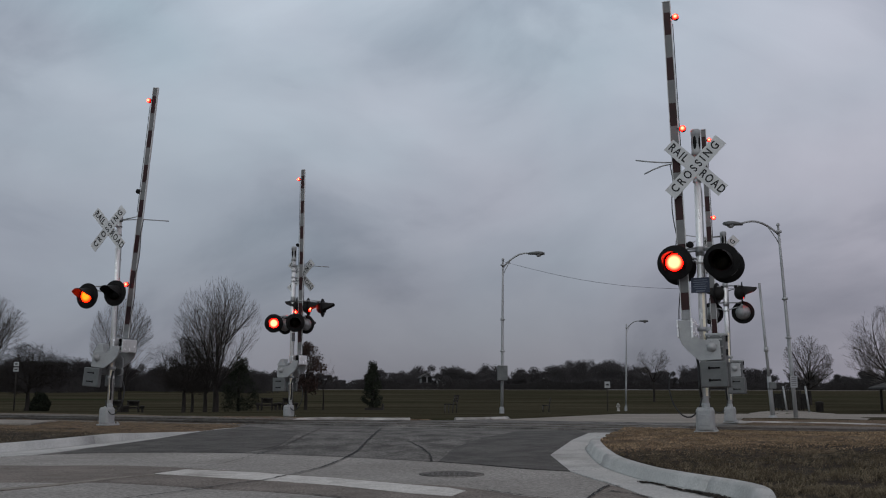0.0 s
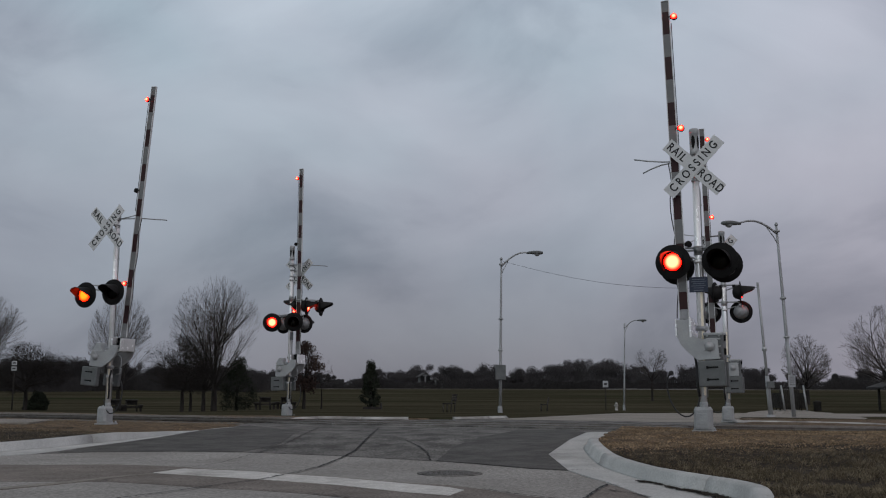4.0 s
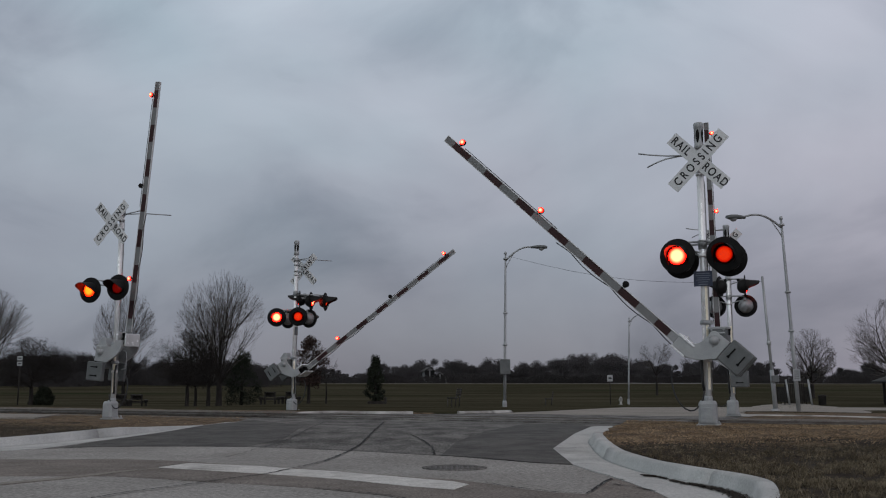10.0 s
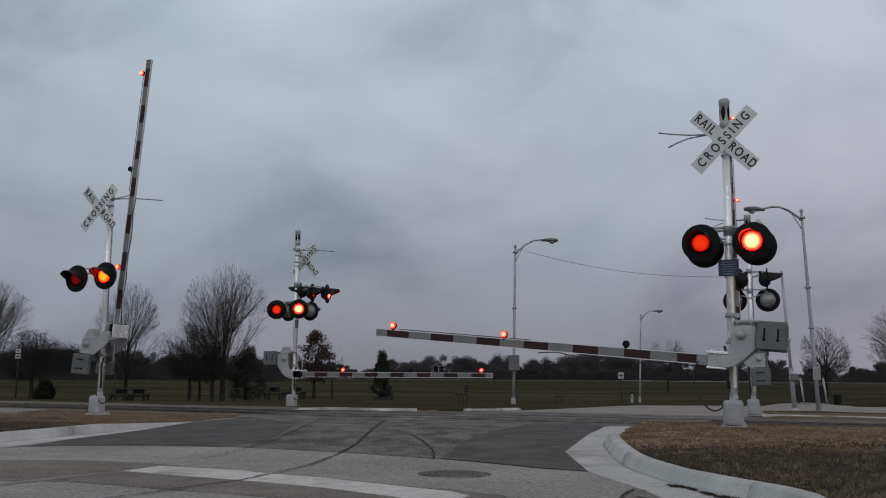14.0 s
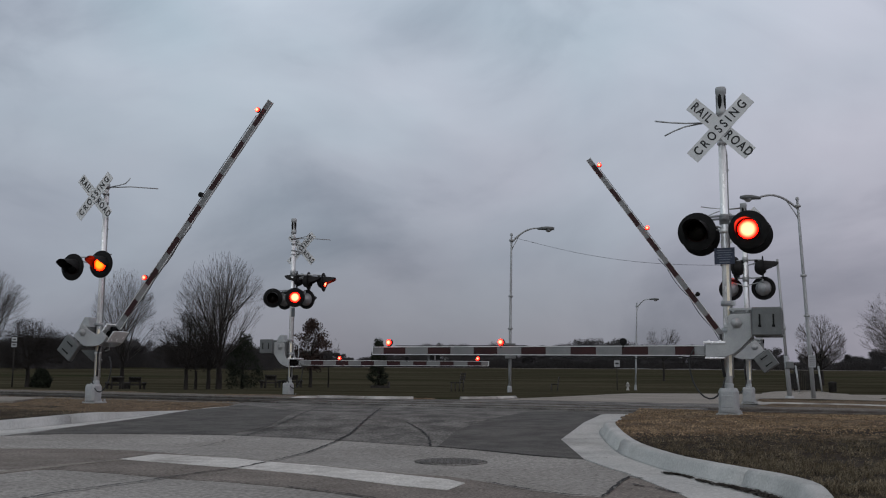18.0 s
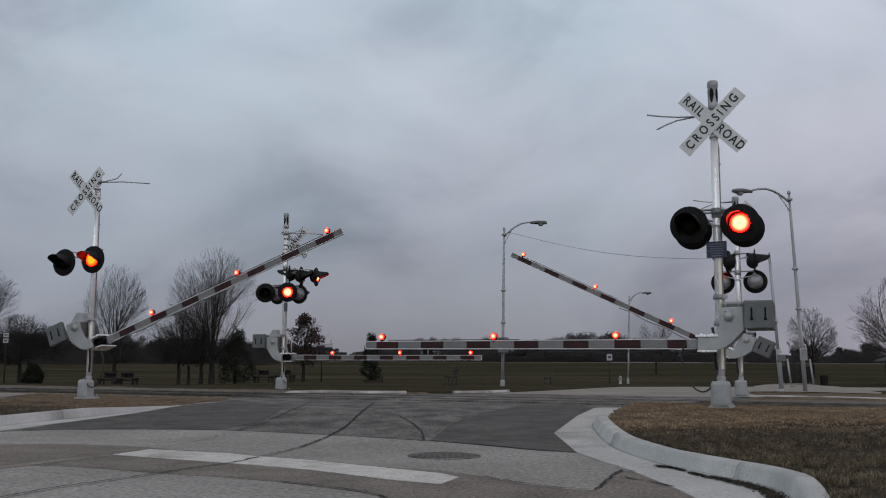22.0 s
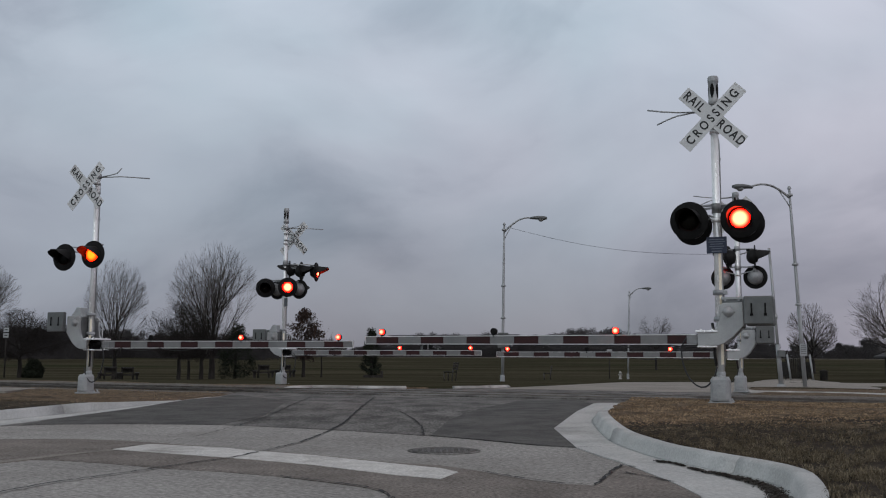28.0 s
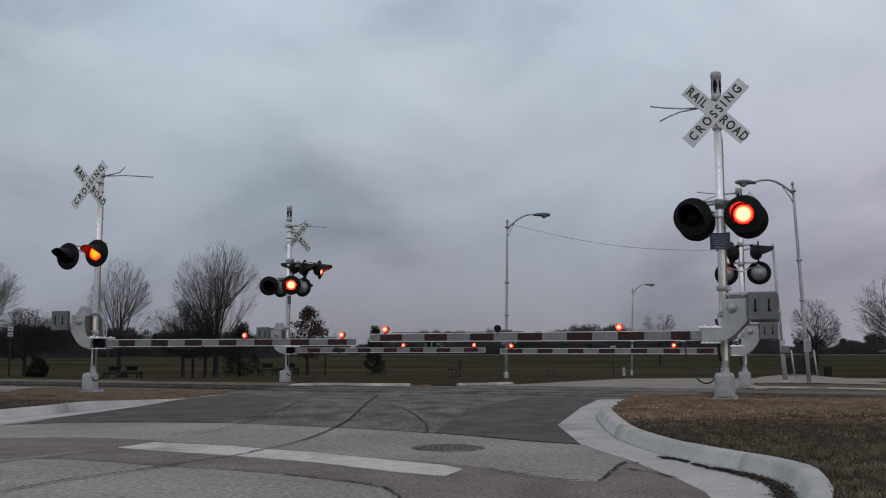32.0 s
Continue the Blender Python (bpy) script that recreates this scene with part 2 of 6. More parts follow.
M = dict(
    asphalt=surface("asphalt_apron", (0.070, 0.067, 0.063), (0.172, 0.165, 0.155), 2.2, 0.85, 0, 0.7, 30, (0.25, 0.24, 0.225), 0.85, spec=0.12, grit=0.55, stretch=(1.0, 0.55, 1)),
    asphalt_new=surface("asphalt_patch", (0.064, 0.062, 0.059), (0.112, 0.108, 0.102), 2.2, 0.85, 0, 0.5, 42, (0.145, 0.14, 0.132), 0.6, spec=0.12, grit=0.3),
    asphalt_old=surface("asphalt_brown", (0.150, 0.133, 0.119), (0.215, 0.192, 0.173), 2.2, 0.9, 0, 0.8, 34, (0.25, 0.217, 0.19), 0.6, spec=0.12, grit=0.5),
    lot=surface("lot_paving", (0.23, 0.21, 0.185), (0.30, 0.275, 0.245), 0.5, 0.9, 0, 0.3, 20, (0.15, 0.135, 0.118), 0.6, spec=0.12, grit=0.25),
    concrete=surface("street_concrete", (0.250, 0.239, 0.224), (0.315, 0.302, 0.285), 0.8, 0.88, 0, 0.45, 45, (0.180, 0.166, 0.149), 0.85, obj=0.04, spec=0.12, grit=0.48, stretch=(0.6, 1, 1)),
    kerb=surface("kerb_concrete", (0.37, 0.378, 0.372), (0.48, 0.485, 0.475), 1.6, 0.85, 0, 0.3, 50, (0.26, 0.255, 0.24), 0.8, obj=0.05, spec=0.2, grit=0.16),
    gutter=surface("gutter_concrete", (0.40, 0.402, 0.392), (0.50, 0.497, 0.48), 1.8, 0.85, 0, 0.4, 40, (0.22, 0.214, 0.20), 0.75, spec=0.15, grit=0.2),
    dirt_line=surface("dusty_paint", (0.27, 0.25, 0.22), (0.20, 0.182, 0.162), 6, 0.85, 0, 0.3, 45, (0.17, 0.152, 0.135), 0.8, spec=0.12, grit=0.3),
    paint=surface("road_paint", (0.60, 0.585, 0.555), (0.50, 0.485, 0.46), 5, 0.7, 0, 0.3, 45, (0.24, 0.225, 0.205), 0.75, spec=0.2, grit=0.25),
    tar=surface("crack_tar", (0.020, 0.020, 0.021), (0.032, 0.031, 0.030), 5, 0.7, 0, 0.4, 60, spec=0.12),
    iron=surface("cast_iron", (0.075, 0.07, 0.065), (0.11, 0.10, 0.09), 6, 0.65, 0.5, 0.5, 60),
    rail=surface("rail_steel", (0.10, 0.085, 0.075), (0.16, 0.145, 0.13), 5, 0.5, 0.8, 0.2, 60),
    wood=surface("sleeper_wood", (0.060, 0.052, 0.045), (0.11, 0.095, 0.08), 3, 0.9, 0, 0.6, 50, stretch=(1, 6, 1), spec=0.12),
    gravel=surface("verge_gravel", (0.085, 0.060, 0.038), (0.19, 0.140, 0.092), 5, 0.95, 0, 0.9, 45, (0.045, 0.032, 0.021), 0.85, bump_dist=0.03, spec=0.12, grit=0.45),
    ballast=surface("track_ballast", (0.115, 0.103, 0.090), (0.20, 0.183, 0.162), 6, 0.95, 0, 0.9, 40, (0.075, 0.064, 0.054), 0.7, bump_dist=0.03, spec=0.1, grit=0.3, stretch=(0.5, 1, 1)),
    stone=surface("gravel_stone", (0.135, 0.094, 0.056), (0.27, 0.196, 0.124), 3, 0.95, 0, 0.3, 50, island=0.62, spec=0.12, c3=(0.06, 0.042, 0.027), stain=0.8),
    straw=surface("dead_grass", (0.026, 0.0205, 0.013), (0.088, 0.070, 0.044), 2, 0.9, 0, 0.0, 30, (0.050, 0.047, 0.027), 0.6, island=0.6, spec=0.12),
    soil=surface("leaf_litter", (0.020, 0.0155, 0.0105), (0.046, 0.035, 0.024), 7, 0.95, 0, 0.8, 40, spec=0.12),
    silver=surface("aluminium_mast", (0.80, 0.805, 0.81), (0.88, 0.885, 0.89), 6, 0.25, 0.35, 0.05, 40, (0.38, 0.37, 0.36), 0.7, stretch=(1, 1, 0.25)),
    grey=surface("grey_enamel", (0.31, 0.322, 0.327), (0.39, 0.40, 0.40), 4, 0.5, 0.1, 0.05, 50, (0.30, 0.30, 0.29), 0.7, obj=0.05),
    dark_grey=surface("counterweight_paint", (0.105, 0.112, 0.112), (0.14, 0.147, 0.146), 5, 0.5, 0.2, 0.08, 60, (0.08, 0.08, 0.078), 0.7),
    black=surface("black_enamel", (0.008, 0.008, 0.008), (0.014, 0.014, 0.014), 8, 0.7, 0, 0.1, 60, spec=0.12),
    rubber=surface("black_cable", (0.015, 0.015, 0.016), (0.025, 0.025, 0.026), 12, 0.6, 0, 0.1, 60),
    hood=surface("hood_enamel", (0.013, 0.0125, 0.0125), (0.019, 0.0185, 0.0185), 8, 0.6, 0, 0.1, 60, spec=0.15),
    dome=surface("lamp_housing", (0.22, 0.225, 0.23), (0.30, 0.305, 0.31), 7, 0.45, 0.3, 0.08, 50, (0.15, 0.15, 0.15), 0.6),
    far_kerb=surface("old_kerb", (0.24, 0.23, 0.215), (0.50, 0.49, 0.47), 1.4, 0.9, 0, 0.3, 40, (0.16, 0.15, 0.135), 0.8, spec=0.12),
    straw_pale=surface("pale_straw", (0.085, 0.068, 0.044), (0.22, 0.18, 0.122), 3, 0.9, 0, 0.0, 30, island=0.5, spec=0.12),
    leaf_litter=surface("dead_leaves", (0.040, 0.026, 0.016), (0.095, 0.062, 0.035), 3, 0.9, 0, 0.0, 30, island=0.5, spec=0.12),
    # white tape; the pale yellow holds the warm headlight glow it returns
    strip=surface("reflective_strip", (0.84, 0.77, 0.60), (0.88, 0.81, 0.65), 6, 0.35, 0, 0.05, 40),
    lens_red=surface("unlit_red_lens", (0.010, 0.0025, 0.0025), (0.015, 0.003, 0.003), 20, 0.6, 0, 0.3, 90, spec=0.08),
    white_sheet=surface("reflective_white", (0.56, 0.57, 0.57), (0.66, 0.66, 0.655), 3, 0.5, 0, 0.05, 40, (0.42, 0.42, 0.41), 0.5),
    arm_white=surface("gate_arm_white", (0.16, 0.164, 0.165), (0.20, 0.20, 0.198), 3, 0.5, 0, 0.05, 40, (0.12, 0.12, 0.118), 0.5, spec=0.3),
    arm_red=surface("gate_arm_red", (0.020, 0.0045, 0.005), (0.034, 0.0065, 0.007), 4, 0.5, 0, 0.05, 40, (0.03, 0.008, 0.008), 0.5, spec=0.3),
    letter=surface("black_lettering", (0.012, 0.012, 0.013), (0.022, 0.022, 0.023), 8, 0.6, 0, 0.0),
    blue=surface("blue_sign", (0.010, 0.016, 0.040), (0.015, 0.024, 0.056), 6, 0.5, 0, 0.0),
    print=surface("pale_print", (0.10, 0.115, 0.15), (0.13, 0.15, 0.19), 20, 0.6, 0, 0.0),
    galv=surface("galvanised_pole", (0.30, 0.31, 0.32), (0.42, 0.43, 0.43), 4, 0.55, 0.5, 0.1, 40, (0.22, 0.21, 0.20), 0.7, stretch=(1, 1, 0.2)),
    bark=surface("bark", (0.020, 0.0175, 0.016), (0.036, 0.032, 0.029), 4, 0.95, 0, 0.8, 30, stretch=(1, 1, 0.3), spec=0.12),
    twig=surface("twigs", (0.062, 0.055, 0.051), (0.10, 0.089, 0.083), 3, 0.95, 0, 0.0, 30, island=0.25, spec=0.12),
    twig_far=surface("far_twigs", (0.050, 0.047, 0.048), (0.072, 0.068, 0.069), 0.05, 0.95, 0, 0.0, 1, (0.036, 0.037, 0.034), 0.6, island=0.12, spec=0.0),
    # far twigs again, darker: the dense tangle's self-shade is put into the colour
    twig_far_shaded=surface("far_twigs_shaded", (0.032, 0.030, 0.030), (0.050, 0.047, 0.047), 0.05, 0.95, 0, 0.0, 1, (0.025, 0.026, 0.024), 0.6, island=0.12, spec=0.0),
    needle=surface("evergreen_needles", (0.015, 0.019, 0.013), (0.028, 0.033, 0.022), 2, 0.9, 0, 0.0, 20, island=0.4, spec=0.12),
    dead_leaf=surface("brown_oak_leaves", (0.030, 0.020, 0.017), (0.052, 0.034, 0.028), 2, 0.9, 0, 0.0, 20, island=0.3, spec=0.12),
    timber=surface("weathered_timber", (0.026, 0.024, 0.022), (0.045, 0.041, 0.037), 3, 0.9, 0, 0.5, 40, stretch=(1, 1, 1), spec=0.12),
    house=surface("house_siding", (0.17, 0.17, 0.172), (0.22, 0.22, 0.22), 0.4, 0.8, 0, 0.0),
    roof=surface("roof_shingle", (0.03, 0.029, 0.028), (0.05, 0.048, 0.046), 1, 0.9, 0, 0.3, 10),
    hydrant=surface("hydrant_paint", (0.28, 0.27, 0.25), (0.36, 0.35, 0.32), 8, 0.6, 0, 0.1),
    litter_dark=surface("wet_leaf_debris", (0.020, 0.016, 0.012), (0.040, 0.032, 0.024), 12, 0.9, 0, 0.8, 60),
)
M["field"] = surface("field_grass", (0.034, 0.032, 0.0205), (0.066, 0.059, 0.040), 0.22, 0.95, 0, 0.4, 9, (0.026, 0.033, 0.017), 0.85,
                     stretch=(0.15, 1, 1), spec=0.0, grit=0.3)


def tinted(name, tint):
    """Clear coloured plastic with a faint gloss."""
    mt = bpy.data.materials.new(name)
    mt.use_nodes = True
    nt = mt.node_tree
    N, L = nt.nodes.new, nt.links.new
    nt.nodes.remove(nt.nodes["Principled BSDF"])
    clear, gloss, mx = N("ShaderNodeBsdfTransparent"), N("ShaderNodeBsdfGlossy"), N("ShaderNodeMixShader")
    clear.inputs[0].default_value = (*tint, 1)
    gloss.inputs["Roughness"].default_value = 0.35
    mx.inputs[0].default_value = 0.012
    L(clear.outputs[0], mx.inputs[1])
    L(gloss.outputs[0], mx.inputs[2])
    L(mx.outputs[0], nt.nodes["Material Output"].inputs[0])
    return mt


# added filters, no real lamp part: they tint and dim a half-lit bulb
M["dim_shell_outer"] = tinted("amber_dim_shell", (0.35, 0.25, 0.03))
M["dim_shell_red"] = tinted("deep_red_dim_shell", (0.085, 0.03, 0.10))
M["dim_shell_inner"] = tinted("red_dim_shell", (0.11, 0.11, 0.3))
M["lamp_on"] = glow("lit_signal_lens", (1.0, 0.055, 0.024), (1.0, 0.0024, 0.0008), 25.0, 11.0, 0.15)
M["lamp_side"] = glow("lit_lens_seen_aslant", (1.0, 0.040, 0.0014), (1.0, 0.008, 0.0004), 15.0, 10.0, 0.15)
M["arm_on"] = glow("lit_arm_lens", (1.0, 0.065, 0.030), (1.0, 0.0022, 0.0016), 30.0, 14.0, 0.050, 0.10)

# ---- mesh helpers ----


def link(name, bm, mats, parent=None, label="", m=None, smooth=False):
    me = bpy.data.meshes.new(name)
    if smooth:
        for f in bm.faces:
            f.smooth = True
    bm.to_mesh(me)
    bm.free()
    for mt in (mats if isinstance(mats, (list, tuple)) else [mats]):
        me.materials.append(mt)
    ob = new(name, me)
    if parent is not None:
        ob.parent = parent
    if m is not None:
        ob.matrix_basis = m
    if label:
        ob["label"] = label
    return ob


def part(name, bm, material, parent, label="", m=None, smooth=False):
    return link(name, bm, material, parent, label, m, smooth)


def shared(name, me, parent, m, label=""):
    ob = new(name, me)
    ob.parent = parent
    ob.matrix_basis = m
    if label:
        ob["label"] = label
    return ob


def box(bm, x0, y0, z0, x1, y1, z1, bevel=0.0, mi=0):
    vs = [bm.verts.new((x, y, z)) for x in (x0, x1) for y in (y0, y1) for z in (z0, z1)]
    fs = []
    for q in ((0, 1, 3, 2), (4, 6, 7, 5), (0, 4, 5, 1), (2, 3, 7, 6), (0, 2, 6, 4), (1, 5, 7, 3)):
        f = bm.faces.new([vs[i] for i in q])
        f.material_index = mi
        fs.append(f)
    if bevel:
        es = list({e for f in fs for e in f.edges})
        bmesh.ops.bevel(bm, geom=es, offset=bevel, segments=2, affect="EDGES", profile=0.5)
    return bm


def tube(bm, pts, radii, n=8, caps=True, mi=0):
    """A tapered tube along points."""
    rings = []
    pts = [Vector(p) for p in pts]
    prev = None
    for i, p in enumerate(pts):
        d = (pts[min(i + 1, len(pts) - 1)] - pts[max(i - 1, 0)]).normalized()
        a = d.orthogonal().normalized() if prev is None else (prev - d * prev.dot(d)).normalized()
        prev = a
        b = d.cross(a)
        r = radii[i] if isinstance(radii, (list, tuple)) else radii
        rings.append([bm.verts.new(p + a * (r * math.cos(k * math.tau / n)) + b * (r * math.sin(k * math.tau / n))) for k in range(n)])
    for r0, r1 in zip(rings, rings[1:]):
        for k in range(n):
            f = bm.faces.new((r0[k], r0[(k + 1) % n], r1[(k + 1) % n], r1[k]))
            f.material_index, f.smooth = mi, True
    if caps:
        bm.faces.new(rings[0][::-1]).material_index = mi
        bm.faces.new(rings[-1]).material_index = mi
    return bm


def lathe(bm, profile, n=24, axis="z", m=Matrix(), mi=0, smooth=True, arc=math.tau, start=0.0):
    """Turns (radius, height) pairs round an axis."""
    full = abs(arc - math.tau) < 1e-6
    cols = n if full else n + 1
    rings = []
    for r, h in profile:
        ring = []
        for k in range(cols):
            a = start + arc * k / n
            c, s = r * math.cos(a), r * math.sin(a)
            v = Vector((c, s, h)) if axis == "z" else Vector((c, h, s))
            ring.append(bm.verts.new(m @ v))
        rings.append(ring)
    for r0, r1 in zip(rings, rings[1:]):
        for k in range(n):
            q = (r0[k], r0[(k + 1) % cols], r1[(k + 1) % cols], r1[k])
            f = bm.faces.new(q)
            f.material_index, f.smooth = mi, smooth
    return bm


def prism(bm, outline, y0, y1, bevel=0.0, mi=0):
    """An x-z outline pushed through from y0 to y1."""
    a = [bm.verts.new((x, y0, z)) for x, z in outline]
    b = [bm.verts.new((x, y1, z)) for x, z in outline]
    fs = [bm.faces.new(a), bm.faces.new(b[::-1])]
    k = len(a)
    for i in range(k):
        fs.append(bm.faces.new((a[i], b[i], b[(i + 1) % k], a[(i + 1) % k])))
    for f in fs:
        f.material_index = mi
    if bevel:
        es = [e for e in {e for f in fs[:2] for e in f.edges}]
        bmesh.ops.bevel(bm, geom=es, offset=bevel, segments=2, affect="EDGES", profile=0.5)
    bmesh.ops.recalc_face_normals(bm, faces=bm.faces)
    return bm


def empty(name, m, label, category, group=""):
    ob = new(name)
    ob.matrix_basis = m
    ob.empty_display_size = 0.2
    return tagged(ob, label, category, group)


# ---- lie of the land: n runs square to the tracks, u along them ----
TURN = 25.0
CU, SU = math.cos(radians(TURN)), math.sin(radians(TURN))


def nu(n, u):
    """World x, y from the distance square to the tracks and the distance along them."""
    return (SU * n + CU * u, CU * n - SU * u)


def to_nu(x, y):
    return SU * x + CU * y, CU * x - SU * y


def step(a, b, t):
    t = min(max((t - a) / (b - a), 0.0), 1.0)
    return t * t * (3 - 2 * t)


def grade(x, y):
    """Height of the paving."""
    n = SU * x + CU * y
    z = -0.15 + 0.15 * min(max((n - 9) / 5, 0), 1)
    if n > 25:
        z -= 0.75 * min((n - 25) / 55, 1)
    if y > 85:
        z += 2.1 * min((y - 85) / 100, 1)
    return z


BEND = [(1.35, 2.0), (1.5, 3.8), (1.85, 5.2), (2.13, 5.9), (2.37, 6.69), (2.45, 7.14), (2.40, 7.64), (2.26, 8.09), (2.09, 8.74), (1.96, 9.31), (1.84, 10.26),
        (1.86, 11.1), (1.93, 12.1), (2.05, 13.1)]
LEFT = [(-4.72, 17.6), (-4.85, 17.0), (-5.2, 15.95), (-5.7, 14.75), (-6.2, 13.7), (-6.9, 12.9), (-8.2, 12.6)]
NEAR = [(1.35, -40)] + BEND + [(2.4, 14.4), (2.75, 15.6), (3.2, 17.0), (3.8, 18.4), (-4.6, 22.4), (-4.5, 19.8)] + LEFT + [(-40, 27.2), (-90, 50), (-90, -40)]
FAR = [(3.8, 18.4), (-4.6, 22.4), (-4.1, 24.6), (-3.2, 26.0), (-1.8, 25.5), (0.6, 25.9), (1.7, 27.0), (4.2, 34.5), (6.8, 42.8),
       (9.8, 52.2), (22, 64), (60, 80), (60, 60), (24, 44), (12.2, 38.0), (10.3, 33.0), (8.9, 27.5), (8.0, 24.2), (6.0, 20.6)]


def signed(poly, xs, ys):
    """Distance to a polygon's edge, negative inside; numpy arrays."""
    d = np.full(xs.shape, 1e9)
    inside = np.zeros(xs.shape, bool)
    for (x0, y0), (x1, y1) in zip(poly, poly[1:] + poly[:1]):
        ex, ey = x1 - x0, y1 - y0
        t = np.clip(((xs - x0) * ex + (ys - y0) * ey) / (ex * ex + ey * ey), 0, 1)
        d = np.minimum(d, np.hypot(xs - x0 - t * ex, ys - y0 - t * ey))
        cross = ((y0 > ys) != (y1 > ys)) & (xs < ex * (ys - y0) / (ey if ey else 1e-9) + x0)
        inside ^= cross
    return np.where(inside, -d, d)


def land(xs, ys):
    """Height of the bare ground, numpy arrays."""
    n = SU * xs + CU * ys
    z = -0.15 + 0.15 * np.clip((n - 9) / 5, 0, 1) - 0.75 * np.clip((n - 25) / 55, 0, 1) + 2.1 * np.clip((ys - 85) / 100, 0, 1)
    # the park lies in a shallow dip west of the side street
    z = z - 0.25 * np.clip((n - 27) / 11, 0, 1) * np.clip((85 - n) / 30, 0, 1) * np.clip((-9.5 - xs) / 3.5, 0, 1)
    d = np.minimum(signed(NEAR, xs, ys), signed(FAR, xs, ys))
    near_bank = np.where(n < 17.5, 0.115 + 0.03 * np.clip((d - 0.3) / 2, 0, 1), 0.03)
    near_bank = np.where((n > 18.3) & (n < 21.3), -0.045, near_bank)
    near_bank = np.where((n >= 16.0) & (n < 17.5), 0.145 - 0.115 * (n - 16.0) / 1.5, near_bank)
    near_bank = np.where((xs < 0) & (n > 10) & (n < 18.3), near_bank * np.clip((14.0 - n) / 3.0, 0.2, 1), near_bank)
    out = np.clip((d - 0.06) / 0.10, 0, 1)
    return z + np.where(d < 0.06, -0.07, near_bank * out - 0.07 * (1 - out))


# ---- ground ----
def spread(lo, hi, fine, far_lo, far_hi, grow=1.22):
    mid = list(np.arange(lo, hi + 1e-6, fine))
    a, s = lo, fine
    left = []
    while a > far_lo:
        s *= grow
        a -= s
        left.append(a)
    b, s = hi, fine
    right = []
    while b < far_hi:
        s *= grow
        b += s
        right.append(b)
    return np.array(left[::-1] + mid + right)


def make_ground():
    xs, ys = spread(-9, 11, 0.16, -900, 900, 1.10), spread(3, 30, 0.16, -300, 1500, 1.10)
    X, Y = np.meshgrid(xs, ys)
    Z = land(X, Y)
    n = SU * X + CU * Y
    rough = np.array([noise.noise((x * 0.9, y * 0.9, 0)) for x, y in zip(X.ravel(), Y.ravel())]).reshape(X.shape)
    d = np.minimum(signed(NEAR, X, Y), signed(FAR, X, Y))
    Z = Z + np.where(d > 0.3, rough * np.where(n < 17.5, 0.03, 0.012), 0)
    w, h = len(xs), len(ys)
    verts = np.stack([X, Y, Z], -1).reshape(-1, 3)
    faces, mats = [], []
    for j in range(h - 1):
        for i in range(w - 1):
            faces.append((j * w + i, j * w + i + 1, (j + 1) * w + i + 1, (j + 1) * w + i))
            nn, r = n[j, i], rough[j, i]
            lim = Y[j, i] < 11.3 + r * 1.2 if X[j, i] > 1 else nn < 12.6 + r * 1.6
            if lim:
                mats.append(2)
            elif 17.3 + r * 0.3 < nn < 22.4 + r * 0.5:
                mats.append(3)
            elif nn < 23.2 + r * 0.8 or (6.5 < X[j, i] < 16 and nn < 33 + r * 3):
                mats.append(1)
            else:
                mats.append(0)
    me = bpy.data.meshes.new("ground")
    me.from_pydata(verts.tolist(), [], faces)
    for k in ("field", "gravel", "soil", "ballast"):
        me.materials.append(M[k])
    me.polygons.foreach_set("material_index", mats)
    me.polygons.foreach_set("use_smooth", [True] * len(faces))
    ob = new("ground", me)
    return tagged(ob, "winter grass field with bare gravel verges along the tracks", "ground", kind="structure")


make_ground()
NLINES = [9, 9.2, 10, 11, 12, 13, 14, 25, 30, 36, 42, 50, 60, 70, 80]


def flat(bm, poly, off, cut=True):
    """A paved sheet that follows the grade, off metres above it."""
    vs = [bm.verts.new((x, y, 0)) for x, y in poly]
    f = bm.faces.new(vs)
    if f.normal.z < 0 or sum(a[0] * b[1] - b[0] * a[1] for a, b in zip(poly, poly[1:] + poly[:1])) < 0:
        f.normal_flip()
    if cut:
        for n in NLINES:
            p = nu(n, 0)
            bmesh.ops.bisect_plane(bm, geom=bm.verts[:] + bm.edges[:] + bm.faces[:], plane_co=(*p, 0), plane_no=(SU, CU, 0))
    for v in bm.verts:
        v.co.z = grade(v.co.x, v.co.y) + off
    rim = bmesh.ops.extrude_edge_only(bm, edges=[e for e in bm.edges if e.is_boundary])
    for v in rim["geom"]:
        if isinstance(v, bmesh.types.BMVert):
            v.co.z -= 0.04
    bmesh.ops.recalc_face_normals(bm, faces=bm.faces)
    return bm


def clip_n(poly, lo, hi):
    """The part of a polygon between two distances square to the tracks."""
    def cut(ps, lim, keep_more):
        out = []
        for a, b in zip(ps, ps[1:] + ps[:1]):
            na, nb = to_nu(*a)[0], to_nu(*b)[0]
            ia, ib = (na >= lim) == keep_more, (nb >= lim) == keep_more
            if ia:
                out.append(a)
            if ia != ib:
                t = (lim - na) / (nb - na)
                out.append((a[0] + t * (b[0] - a[0]), a[1] + t * (b[1] - a[1])))
        return out
    return cut(cut(poly, lo, True), hi, False)


def sheet(name, poly, off, mat, label, parent=None, cut=True):
    bm = flat(bmesh.new(), poly, off, cut)
    ob = link(name, bm, mat, parent)
    if parent is None:
        tagged(ob, label, "pavement", kind="structure")
    elif label:
        ob["label"] = label
    return ob


